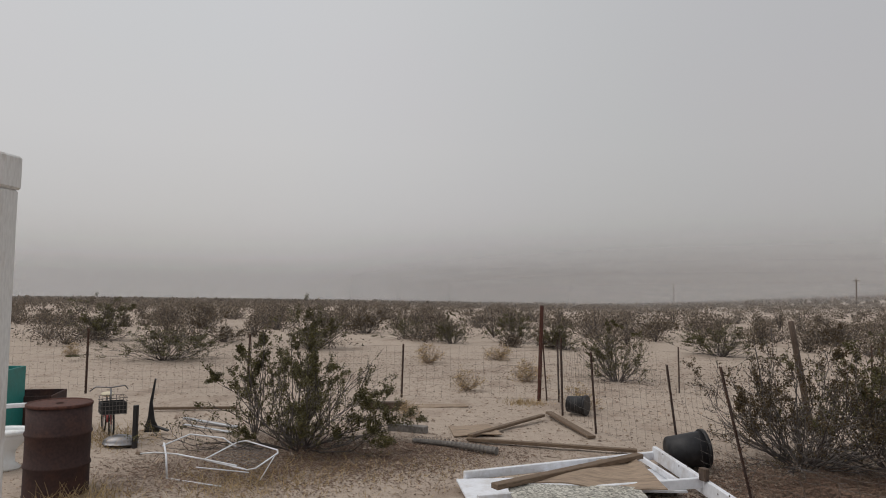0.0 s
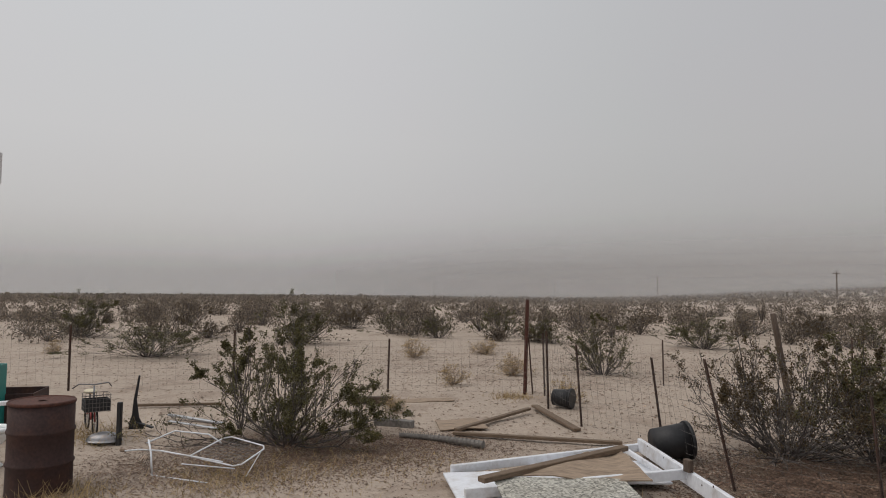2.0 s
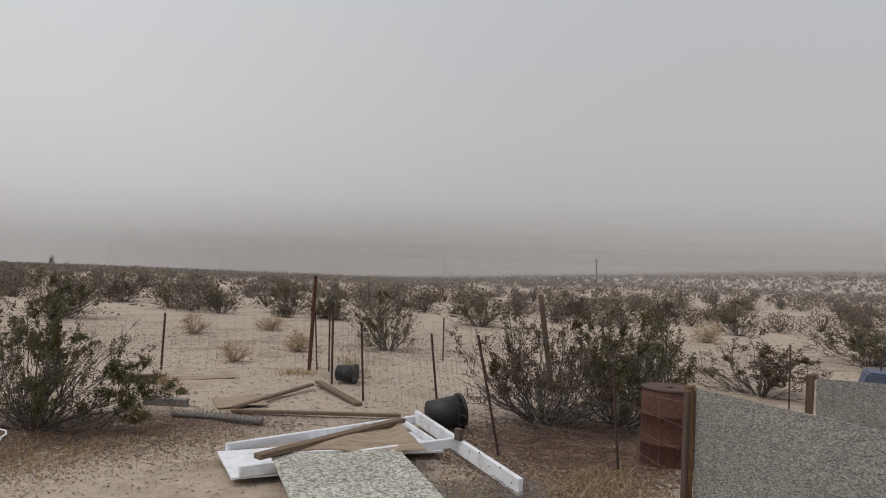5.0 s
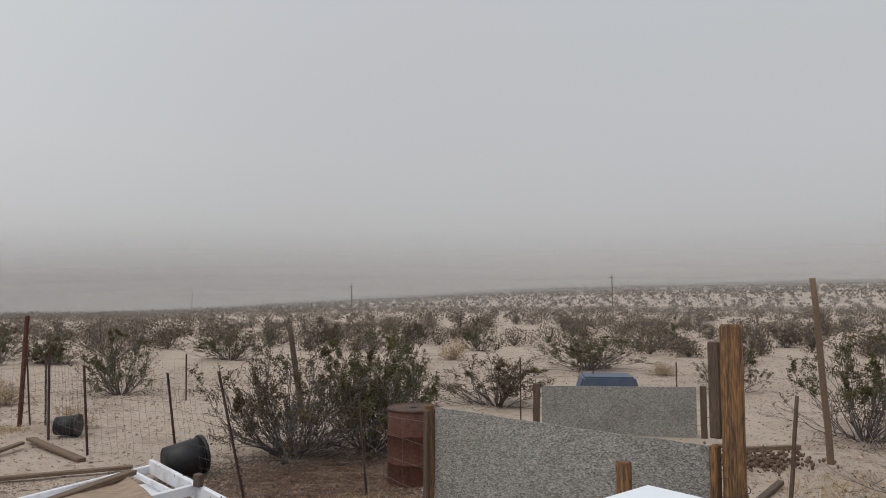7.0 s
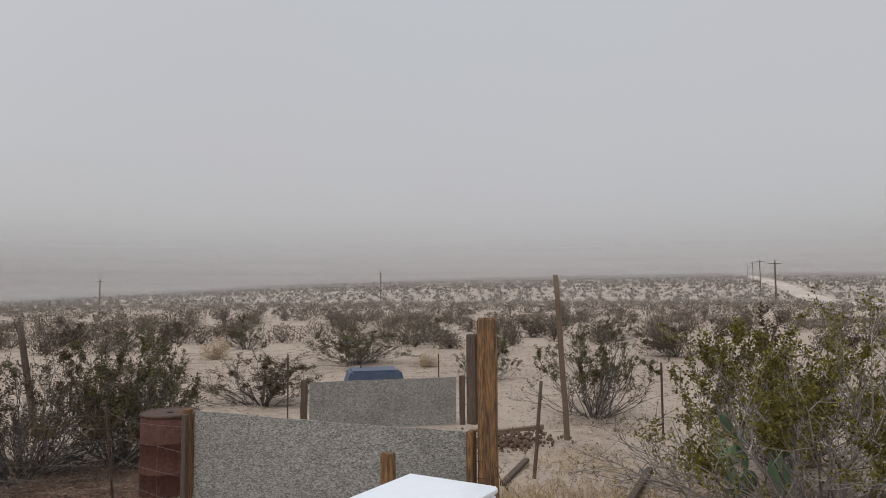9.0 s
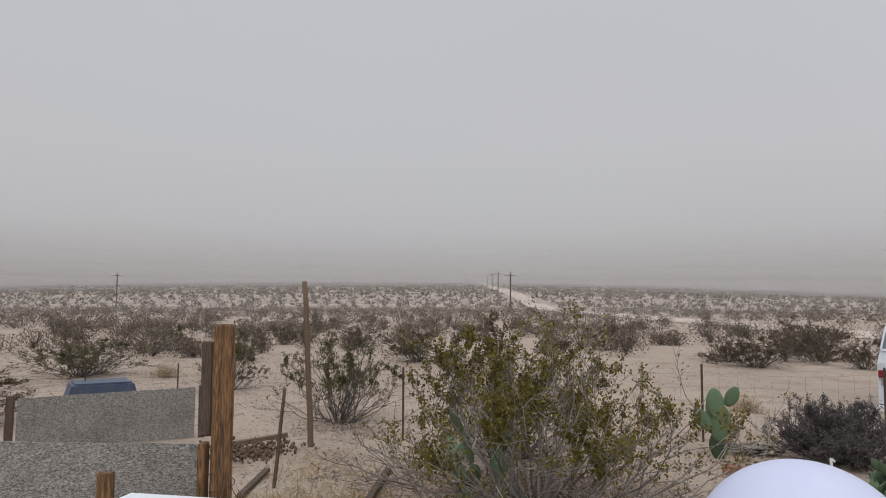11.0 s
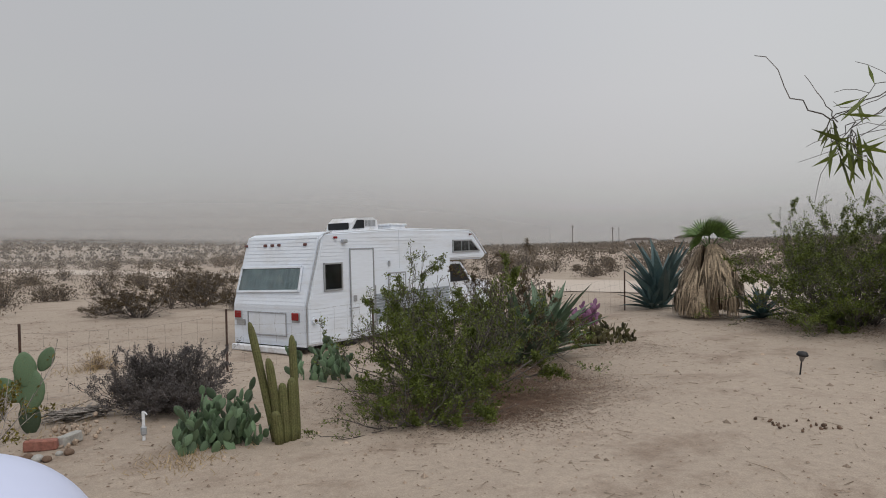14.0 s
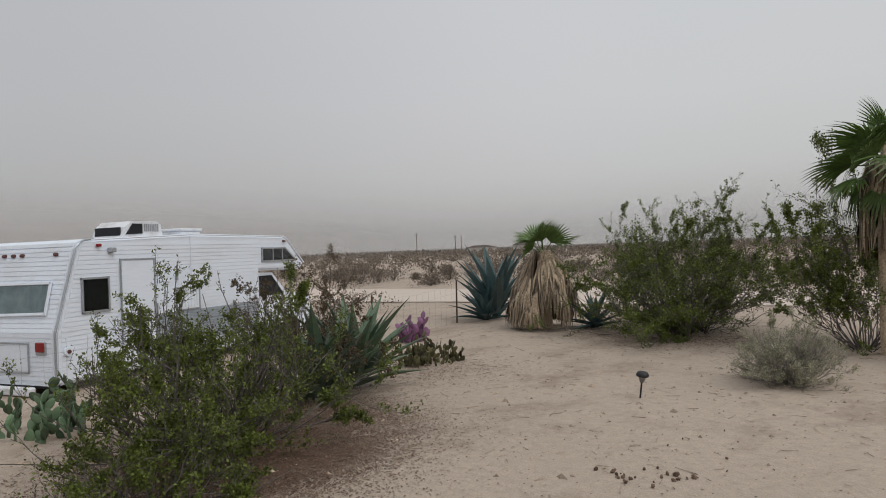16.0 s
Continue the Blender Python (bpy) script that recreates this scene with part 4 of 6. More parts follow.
def rubble(name, x, y, w, d, count, size, mat, label, seed, lift=0.0):
    """A heap of small lumps in one mesh."""
    rng, bm = random.Random(seed), bmesh.new()
    for _ in range(count):
        px, py = x + rng.gauss(0, w / 4), y + rng.gauss(0, d / 4)
        s = size * rng.uniform(0.4, 1.5)
        m = Matrix.Translation((px, py, ground_z(px, py) + s * 0.25 + lift * rng.random())) @ Euler((rng.random() * 6, rng.random() * 6, rng.random() * 6)).to_matrix().to_4x4() @ Matrix.Diagonal((s, s * rng.uniform(0.6, 1), s * rng.uniform(0.4, 0.8), 1))
        bmesh.ops.create_icosphere(bm, subdivisions=1, radius=0.5, matrix=m)
    tagged(part(name, bm, mat), label, "rubble", kind="stuff")


rubble("rubble_heap", 6.85, 4.9, 1.1, 1.1, 420, 0.055, CLOD, "heap of dark cinders and stones beside the post", 3, 0.08)
rubble("dirt_clods", 4.75, -7.92, 0.5, 0.16, 16, 0.05, CLOD, "dark dirt clods lying on the sand", 4)
rubble("dirt_clods", 4.45, -8.2, 0.4, 0.2, 12, 0.045, CLOD, "dark dirt clods lying on the sand", 5)


# ---- motorhome ----
def flat_panel(outline, y, t):
    """A plate of (x, z) corners lying in the side wall, t thick, outwards to -y."""
    return extrude(bmesh.new(), outline, y - t, y)


def rect(x0, z0, x1, z1):
    return [(x0, z0), (x1, z0), (x1, z1), (x0, z1)]


def frame_bars(bm, corners, w, t, up):
    """A frame of bars along closed corners."""
    for a, b in zip(corners, corners[1:] + corners[:1]):
        a, b = Vector(a), Vector(b)
        d = (b - a).normalized()
        q = Matrix((d, up.cross(d), up)).transposed().to_4x4()
        box(bm, (a + b) / 2, ((b - a).length + w, w, t), q, 0.003)
    return bm


def build_motorhome():
    fwd, side = Vector((0.4907, -0.8713, 0)), Vector((0.8713, 0.4907, 0))
    m = Matrix((fwd, side, Vector((0, 0, 1)))).transposed().to_4x4()
    m.translation = Vector((13.38, -5.24, 0))
    rv = thing("motorhome", "old white cab-over motorhome with corrugated siding, parked", "motorhome", m)
    width = 2.27
    lean = 0.31

    def rear_x(z):
        return max(0.0, z - 0.8) * lean

    profile = [(0.0, -0.02), (0.0, 0.8), (rear_x(1.2), 1.2), (rear_x(2.12), 2.12), (rear_x(2.2) + 0.03, 2.22), (0.62, 2.275), (3.0, 2.375), (6.05, 2.345), (6.22, 2.27), (6.88, 1.70), (6.86, 1.62), (6.68, 1.54),
               (5.14, 1.56), (5.14, 0.02), (1.6, -0.02)]
    bm = extrude(bmesh.new(), profile, 0.0, width)
    edges = [e for e in bm.edges if abs(e.verts[0].co.y - e.verts[1].co.y) < 1e-6]
    bmesh.ops.bevel(bm, geom=edges, offset=0.05, segments=3, affect="EDGES")
    part("body", bm, RV_WHITE, rv, smooth=False)
    # lapped siding strips on the side and the rear
    z, k = 0.06, 0
    while z < 2.2:
        x0, x1 = rear_x(z) + 0.10, 5.08 if z < 1.62 else (6.72 if z < 1.75 else 6.62 - (z - 1.75) * 1.1)
        bm = bmesh.new()
        extrude(bm, [(x0, 0.0), (x1, 0.0), (x1, 0.062), (x0 + 0.02, 0.062)], -0.004, 0.002)
        for v in bm.verts:
            if v.co.z < 0.01 and v.co.y < 0:
                v.co.y -= 0.0035
        bmesh.ops.translate(bm, verts=bm.verts, vec=(0, 0, z))
        part("siding_strip", bm, RV_WHITE, rv)
        bm = bmesh.new()
        r0, r1 = rear_x(z), rear_x(z + 0.062)
        vs = [bm.verts.new(c) for c in ((r0 - 0.009, 0.07, z), (r0 - 0.009, width - 0.07, z), (r1 - 0.005, width - 0.07, z + 0.062), (r1 - 0.005, 0.07, z + 0.062),
                                       (r0 + 0.01, 0.07, z), (r0 + 0.01, width - 0.07, z), (r1 + 0.01, width - 0.07, z + 0.062), (r1 + 0.01, 0.07, z + 0.062))]
        for f in ((0, 1, 2, 3), (7, 6, 5, 4), (0, 4, 5, 1), (1, 5, 6, 2), (2, 6, 7, 3), (3, 7, 4, 0)):
            bm.faces.new([vs[i] for i in f])
        bmesh.ops.recalc_face_normals(bm, faces=bm.faces)
        part("siding_strip", bm, RV_WHITE, rv)
        z += 0.075
        k += 1
    up_y = Vector((0, -1, 0))
    # corner trim and roof edge
    bm = bmesh.new()
    tube(bm, [(-0.012, -0.012, 0.0), (-0.012, -0.012, 0.8), (rear_x(1.5) - 0.012, -0.012, 1.5), (rear_x(2.1), -0.012, 2.12), (rear_x(2.2) + 0.12, -0.01, 2.25), (0.75, -0.008, 2.285)], 0.018, 8)
    part("corner_trim", bm, TRIM, rv)
    bm = bmesh.new()
    tube(bm, [(0.7, -0.014, 2.262), (3.0, -0.014, 2.362), (6.05, -0.014, 2.33), (6.24, -0.014, 2.25), (6.88, -0.014, 1.69)], 0.016, 6)
    part("roof_trim", bm, RV_WHITE, rv)
    part("seam_trim", beam(bmesh.new(), (2.99, -0.012, 1.45), (2.99, -0.012, 2.34), 0.012, 0.02), RV_WHITE, rv)

    def side_window(name, x0, z0, x1, z1, slant=0.0, split=None):
        w = part(name, flat_panel([(x0, z0), (x1, z0), (x1 - slant, z1), (x0, z1)], -0.010, 0.004), DARK, rv)
        c = [(x0, -0.022, z0), (x1, -0.022, z0), (x1 - slant, -0.022, z1), (x0, -0.022, z1)]
        part("window_frame", frame_bars(bmesh.new(), c, 0.035, 0.03, up_y), TRIM, w)
        part("pane", flat_panel([(x0, z0), (x1, z0), (x1 - slant, z1), (x0, z1)], -0.024, 0.004), GLASS, w)
        for s in split or ():
            part("mullion", beam(bmesh.new(), (s, -0.026, z0), (s, -0.026, z1), 0.02, 0.024), TRIM, w)
        return w

    side_window("side_window", 0.50, 1.08, 1.02, 1.63)
    side_window("overcab_window", 5.22, 1.77, 6.52, 2.06, 0.42, (5.62, 5.98))
    # entry door
    door = part("door", flat_panel(rect(1.30, 0.16, 2.02, 1.90), -0.012, 0.012), RV_WHITE, rv, "plain white entry door")
    part("door_frame", frame_bars(bmesh.new(), [(1.28, -0.026, 0.14), (2.04, -0.026, 0.14), (2.04, -0.026, 1.92), (1.28, -0.026, 1.92)], 0.03, 0.02, up_y), TRIM, door)
    part("lock_plate", box(bmesh.new(), (1.40, -0.04, 0.86), (0.09, 0.03, 0.13), None, 0.006), TRIM, door)
    bm = bmesh.new()
    tube(bm, [(1.22, -0.03, 0.66), (1.22, -0.07, 0.66), (1.48, -0.07, 0.66), (1.48, -0.03, 0.66)], 0.012, 6)
    part("handle", bm, TRIM, door)
    part("hinge_rail", beam(bmesh.new(), (2.08, -0.03, 0.2), (2.08, -0.03, 1.1), 0.02, 0.03), TRIM, door)
    # fridge vent, grey lower panel with its own ribs
    vent = part("vent_door", flat_panel(rect(2.56, 0.92, 3.18, 1.34), -0.012, 0.012), RV_WHITE, rv)
    part("vent_frame", frame_bars(bmesh.new(), [(2.56, -0.026, 0.92), (3.18, -0.026, 0.92), (3.18, -0.026, 1.34), (2.56, -0.026, 1.34)], 0.03, 0.02, up_y), TRIM, vent)
    for k in range(7):
        part("slat", beam(bmesh.new(), (2.62 + 0.08 * k, -0.028, 0.97), (2.62 + 0.08 * k, -0.028, 1.29), 0.02, 0.01), RV_WHITE, vent)
    for k in range(9):
        part("grey_siding_strip", extrude(bmesh.new(), [(2.12, 0.30 + 0.068 * k), (5.0, 0.30 + 0.068 * k), (5.0, 0.355 + 0.068 * k), (2.12, 0.355 + 0.068 * k)], -0.026, -0.012), RV_GREY, rv)
    part("porch_lamp", box(bmesh.new(), (1.09, -0.05, 2.09), (0.13, 0.09, 0.08), None, 0.012), TRIM, rv)
    part("marker_lamp", box(bmesh.new(), (0.84, -0.035, 2.17), (0.09, 0.05, 0.05), None, 0.012), TAIL, rv)
    part("marker_lamp", box(bmesh.new(), (6.05, -0.035, 2.22), (0.09, 0.05, 0.05), None, 0.012), AMBER, rv)
    part("outlet_cover", box(bmesh.new(), (2.58, -0.03, 1.56), (0.05, 0.04, 0.13), None, 0.006), TRIM, rv)
    bm = bmesh.new()
    bmesh.ops.create_cone(bm, cap_ends=True, segments=20, radius1=0.075, radius2=0.07, depth=0.03, matrix=Matrix.Translation((0.20, -0.03, 0.50)) @ Matrix.Rotation(radians(90), 4, "X"))
    part("filler_cap", bm, RV_WHITE, rv)
    bm = bmesh.new()
    bmesh.ops.create_cone(bm, cap_ends=True, segments=16, radius1=0.035, radius2=0.03, depth=0.03, matrix=Matrix.Translation((0.20, -0.05, 0.50)) @ Matrix.Rotation(radians(90), 4, "X"))
    part("filler_lock", bm, AMBER, rv)
    # rear wall
    slope = Matrix.Rotation(math.atan(lean), 4, "Y")

    def rear_at(y, z, out=0.0):
        return Vector((rear_x(z) - out, y, z))

    up_r = Vector((-1, 0, lean)).normalized()
    rw = [(2.16, 1.06), (0.28, 1.10), (0.32, 1.58), (2.16, 1.56)]
    c = [rear_at(y, z, 0.02) for y, z in rw]

    def quad_plate(name, corners, out, mat, parent, thick=0.006):
        bm = bmesh.new()
        a = [bm.verts.new(rear_at(y, z, out)) for y, z in corners]
        b = [bm.verts.new(rear_at(y, z, out - thick)) for y, z in corners]
        bm.faces.new(a), bm.faces.new(b[::-1])
        for i in range(len(a)):
            j = (i + 1) % len(a)
            bm.faces.new((a[i], b[i], b[j], a[j]))
        bmesh.ops.recalc_face_normals(bm, faces=bm.faces)
        return part(name, bm, mat, parent)

    w = quad_plate("rear_window", rw, 0.012, DARK, rv)
    bm, n = bmesh.new(), 60
    cols = [[bm.verts.new(rear_at(0.32 + 1.82 * k / n, z, 0.020 + 0.006 * math.sin(k * 1.35 + 0.4 * math.sin(k)))) for z in (1.09, 1.55)] for k in range(n + 1)]
    for a, b in zip(cols, cols[1:]):
        bm.faces.new((a[0], b[0], b[1], a[1]))
    part("curtain", bm, CURTAIN, w, "faded blue-grey curtain")
    quad_plate("pane", rw, 0.034, GLASS, w, 0.004)
    part("window_frame", frame_bars(bmesh.new(), [p + up_r * 0.014 for p in c], 0.045, 0.03, up_r), RV_WHITE, w)
    hatch = quad_plate("rear_hatch", [(1.72, 0.20), (0.60, 0.20), (0.60, 0.62), (1.72, 0.63)], 0.020, RV_WHITE, rv, 0.012)
    part("hatch_frame", frame_bars(bmesh.new(), [rear_at(y, z, 0.026) for y, z in ((1.74, 0.18), (0.58, 0.18), (0.58, 0.64), (1.74, 0.65))], 0.022, 0.016, Vector((-1, 0, 0))), TRIM, hatch)
    for y in (0.30, 2.06):
        t = part("tail_light", box(bmesh.new(), (-0.03, y, 0.59), (0.05, 0.19, 0.15), None, 0.012), TAIL, rv, "red square tail light")
        part("light_base", box(bmesh.new(), (-0.012, y, 0.57), (0.04, 0.22, 0.21), None, 0.01), TRIM, t)
    part("plate", box(bmesh.new(), (-0.02, 1.98, 0.42), (0.012, 0.28, 0.13), None, 0.004), TRIM, rv)
    for y in (0.37, 1.15, 1.36, 1.58, 2.2):
        part("marker_lamp", box(bmesh.new(), rear_at(y, 2.04, 0.025), (0.05, 0.085, 0.055), slope, 0.012), AMBER, rv)
    part("rear_skirt", box(bmesh.new(), (0.06, width / 2, -0.03), (0.1, width - 0.1, 0.08), None, 0.01), DARK, rv)
    part("bumper", box(bmesh.new(), (-0.13, width / 2 + 0.1, -0.09), (0.12, 1.75, 0.13), None, 0.02), WHITE, rv, "white steel rear bumper")
    # roof: cooler, vent
    ac = part("roof_cooler", extrude(bmesh.new(), [(1.52, 2.30), (2.48, 2.34), (2.44, 2.56), (2.30, 2.62), (1.74, 2.60), (1.60, 2.50)], 0.18, 0.90), WHITE, rv, "white louvred roof air cooler")
    part("cooler_side", extrude(bmesh.new(), [(1.60, 2.36), (1.98, 2.38), (1.98, 2.56), (1.76, 2.56)], 0.165, 0.182), DARK, ac)
    part("cooler_grille", beam(bmesh.new(), (1.545, 0.24, 2.42), (1.545, 0.84, 2.42), 0.03, 0.15, 0.004), DARK, ac)
    for k in range(8):
        part("louvre", beam(bmesh.new(), (2.04 + 0.045 * k, 0.174, 2.42), (2.04 + 0.045 * k, 0.174, 2.56), 0.02, 0.02, 0.002), TRIM, ac)
    lid = part("roof_vent", box(bmesh.new(), (3.3, 0.5, 2.40), (0.55, 0.5, 0.09), None, 0.02), WHITE, rv)
    part("vent_lid", box(bmesh.new(), (3.3, 0.5, 2.47), (0.62, 0.57, 0.05), None, 0.02), WHITE, lid)
    # cab under the overhang
    cab = part("cab", extrude(bmesh.new(), [(5.1, 0.0), (5.1, 1.52), (5.75, 1.50), (6.3, 1.02), (7.25, 0.90), (7.32, 0.2), (7.2, 0.05)], 0.12, width - 0.12), RV_WHITE, rv)
    part("cab_window", extrude(bmesh.new(), [(5.22, 0.98), (6.18, 0.98), (5.72, 1.44), (5.22, 1.44)], 0.108, 0.119), DARK, cab)
    part("windscreen", beam(bmesh.new(), (5.82, width / 2, 1.46), (6.27, width / 2, 1.06), width - 0.5, 0.02), DARK, cab)
    for x in (1.35, 6.45):
        for y in (0.16, width - 0.16):
            bm = bmesh.new()
            mw = Matrix.Translation((x, y, 0.13)) @ Matrix.Rotation(radians(90), 4, "X")
            lathe(bm, [(0.17, -0.10), (0.29, -0.10), (0.33, -0.06), (0.33, 0.06), (0.29, 0.10), (0.17, 0.10)], 24)
            bmesh.ops.transform(bm, matrix=mw, verts=bm.verts)
            wheel = part("wheel", bm, TYRE, rv, smooth=True)
            bm = bmesh.new()
            bmesh.ops.create_cone(bm, cap_ends=True, segments=20, radius1=0.175, radius2=0.15, depth=0.16, matrix=mw)
            part("rim", bm, TRIM, wheel)


build_motorhome()


# ---- drums, junk and appliances ----
def oil_drum(x, y, turn, mat, label, rim_mat):
    ob = thing("oil_drum", label, "drum", pose(x, y, ground_z(x, y) - (0.06 if x > 0 else 0.01), 0, 0, turn), "rusty drums")
    prof = [(0.0, 0.02), (0.280, 0.02), (0.288, 0.0), (0.293, 0.01), (0.288, 0.03), (0.286, 0.27), (0.296, 0.285), (0.298, 0.295), (0.296, 0.305), (0.286, 0.32), (0.286, 0.57), (0.296, 0.585), (0.298, 0.595), (0.296, 0.605), (0.286, 0.62), (0.286, 0.855)]
    bm = lathe(bmesh.new(), prof, 40)
    for v in bm.verts:
        k = noise.noise((v.co.x * 4 + x, v.co.y * 4, v.co.z * 3)) * 0.006
        v.co.x *= 1 + k * 2
        v.co.y *= 1 + k * 2
    part("shell", bm, mat, ob, smooth=True)
    part("rim", lathe(bmesh.new(), [(0.284, 0.845), (0.294, 0.85), (0.296, 0.868), (0.288, 0.878), (0.278, 0.87), (0.276, 0.85)], 40), rim_mat, ob, smooth=True)
    part("lid", lathe(bmesh.new(), [(0.279, 0.868), (0.2, 0.866), (0.0, 0.864)], 40), rim_mat, ob, "rusty sunken lid")
    part("bung", lathe(bmesh.new(), [(0.04, 0.85), (0.04, 0.868), (0.0, 0.868)], 12), rim_mat, ob)


oil_drum(-5.74, 5.86, 20, RUST, "dark brown rusty oil drum standing on the sand", RUST_RED)
oil_drum(2.73, 6.36, 80, RUST_RED, "red-brown rusty oil drum behind the strand board", POST_RUST)


def pole_by_house():
    ob = thing("porch_post", "flaking white painted wooden porch post", "post", Matrix.Translation((-3.10, 1.72, -0.13)))
    part("shaft", box(bmesh.new(), (0, 0, 1.2), (0.10, 0.10, 2.5), None, 0.008), WHITE_WOOD, ob)
    part("cap_block", box(bmesh.new(), (0.004, 0, 2.51), (0.105, 0.11, 0.12), None, 0.008), WHITE_WOOD, ob)
    part("bracket", box(bmesh.new(), (0.02, -0.056, 2.40), (0.07, 0.008, 0.09), Matrix.Rotation(0.1, 4, "Y"), 0.02), WHITE, ob)


pole_by_house()


def washer():
    ob = thing("washing_machine", "white enamel washing machine standing outdoors", "appliance", pose(1.90, 2.12, 0, 0, 0, 8.5))
    bm = bmesh.new()
    box(bm, (0, 0, 0.44), (0.60, 0.60, 0.84), None, 0.015)
    part("cabinet", bm, ENAMEL, ob)
    bm = bmesh.new()
    box(bm, (0, 0, 0.88), (0.615, 0.615, 0.045), None, 0.014)
    part("top", bm, ENAMEL, ob, smooth=False)
    bm = bmesh.new()
    bmesh.ops.create_cone(bm, cap_ends=True, segments=28, radius1=0.18, radius2=0.15, depth=0.03, matrix=Matrix.Translation((-0.31, 0, 0.45)) @ Matrix.Rotation(radians(-90), 4, "Y"))
    part("hatch", bm, ENAMEL, ob)


washer()


def white_globe():
    ob = thing("white_globe", "large smooth white globe resting on the sand", "globe", Matrix.Translation((3.19, -1.13, 0.55)))
    bm = bmesh.new()
    bmesh.ops.create_uvsphere(bm, u_segments=64, v_segments=40, radius=0.59)
    part("shell", bm, BALL_WHITE, ob, smooth=True)


white_globe()


def nursery_pot(loc, turn, r, h, label):
    ob = thing("plastic_pot", label, "pot", Matrix.Translation(loc) @ Euler([radians(a) for a in turn]).to_matrix().to_4x4(), "black plastic pots")
    part("bowl", lathe(bmesh.new(), [(0.0, 0.0), (r * 0.82, 0.0), (r * 0.97, h), (r * 0.93, h), (r * 0.78, 0.02), (0.0, 0.02)], 28), BLACK, ob, smooth=True)
    part("rim", lathe(bmesh.new(), [(r * 0.96, h - 0.03), (r * 1.05, h - 0.03), (r * 1.05, h + 0.005), (r * 0.95, h + 0.005)], 28), BLACK, ob, smooth=True)


nursery_pot((-0.52, 11.35, 0.16), (90, 0, 65), 0.16, 0.32, "black plastic pot lying on its side by the fence")
nursery_pot((0.40, 7.85, 0.19), (84, 0, 100), 0.21, 0.42, "large black plastic tub tipped on its side")


def fallen_frame():
    """A white timber frame lying flat with a painted panel in one end."""
    ob = thing("fallen_gate", "collapsed white painted timber frame lying on the sand", "gate")
    a, b, c, d = (-1.86, 6.72), (0.27, 8.02), (0.72, 5.25), (-1.66, 5.80)
    mid = (0.50, 6.66)

    def rail(p, q, z0, z1, w=0.045, h=0.13):
        part("rail", beam(bmesh.new(), (*p, z0), (*q, z1), w, h, 0.006), WHITE, ob)

    rail(a, b, 0.11, 0.11, 0.045, 0.09)
    rail(b, c, 0.14, 0.13, 0.05, 0.15)
    rail(d, mid, 0.14, 0.17, 0.045, 0.10)
    rail((0.05, 7.86), (0.29, 6.60), 0.13, 0.14, 0.03, 0.06)
    part("panel", extrude(bmesh.new(), [(0, 0), (0.86, 0), (0.86, 0.018), (0, 0.018)], 0, 1.3), WHITE, ob).matrix_local = pose(0.34, 6.65, 0.06, 0, 0, 97)
    part("panel", extrude(bmesh.new(), [(0, 0), (0.95, 0), (0.95, 0.018), (0, 0.018)], 0, 0.9), WHITE, ob).matrix_local = pose(-1.72, 5.80, 0.07, 0, 0, 14)
    part("block", box(bmesh.new(), (0.47, 6.56, 0.27), (0.06, 0.09, 0.12), Matrix.Rotation(0.4, 4, "Z"), 0.006), WOOD_DARK, ob)
    for k in range(12):
        t = (k + 0.5) / 12
        p = Vector((b[0], b[1], 0.24)).lerp(Vector((c[0], c[1], 0.16)), t)
        part("nail", box(bmesh.new(), (p.x - 0.026, p.y, p.z + 0.03 * (-1) ** k), (0.008, 0.014, 0.014), None, 0), RUST, ob)


fallen_frame()


def sheet(name, corners, mat, label, lift, curl, thick=0.012, n=14):
    """A thin board lying loose; lift(u, v) bends it."""
    ob = thing(name, label, "sheet", Matrix.Translation((*corners[0], 0)), "loose sheets")
    a, b, c, d = (Vector((*p, 0)) - Vector((*corners[0], 0)) for p in corners)
    bm = bmesh.new()
    grid = []
    for i in range(n + 1):
        row = []
        for j in range(n + 1):
            u, v = i / n, j / n
            p = a.lerp(b, u).lerp(d.lerp(c, u), v)
            p.z = lift(u, v) + curl * noise.noise((u * 3, v * 3, corners[0][0])) + thick
            row.append(bm.verts.new(p))
        grid.append(row)
    for i in range(n):
        for j in range(n):
            bm.faces.new((grid[i][j], grid[i + 1][j], grid[i + 1][j + 1], grid[i][j + 1]))
    geom = bmesh.ops.extrude_face_region(bm, geom=bm.faces[:])["geom"]
    bmesh.ops.translate(bm, verts=[g for g in geom if isinstance(g, bmesh.types.BMVert)], vec=(0, 0, -thick))
    bmesh.ops.recalc_face_normals(bm, faces=bm.faces)
    part("board", bm, mat, ob)


sheet("strand_board_sheet", [(-1.42, 6.14), (-0.20, 6.22), (0.02, 5.0), (-1.15, 4.75)], OSB_PALE, "pale weathered strand board lying across the frame", lambda u, v: 0.20 - 0.10 * v, 0.012)
sheet("plywood_sheet", [(-1.2, 6.18), (0.05, 6.15), (-0.08, 7.15), (-0.55, 6.95)], PLY, "curled brown plywood lying on the white frame", lambda u, v: 0.205 + 0.03 * v + 0.02 * math.sin(u * 7), 0.02)
sheet("plywood_sheet", [(-2.35, 9.75), (-1.75, 9.85), (-1.55, 9.25), (-2.2, 9.05)], PLY, "small warped grey plywood lying on the sand", lambda u, v: 0.02 + 0.02 * u, 0.015)
sheet("plywood_sheet", [(-3.4, 11.5), (-2.3, 11.9), (-2.2, 11.6), (-3.2, 11.2)], PLY, "thin grey board scraps on the sand", lambda u, v: 0.01, 0.012)
timber("plank", (-1.52, 5.92, 0.235), (-0.02, 7.25, 0.27), 0.10, 0.05, WOOD, "brown weathered plank lying across the white frame")
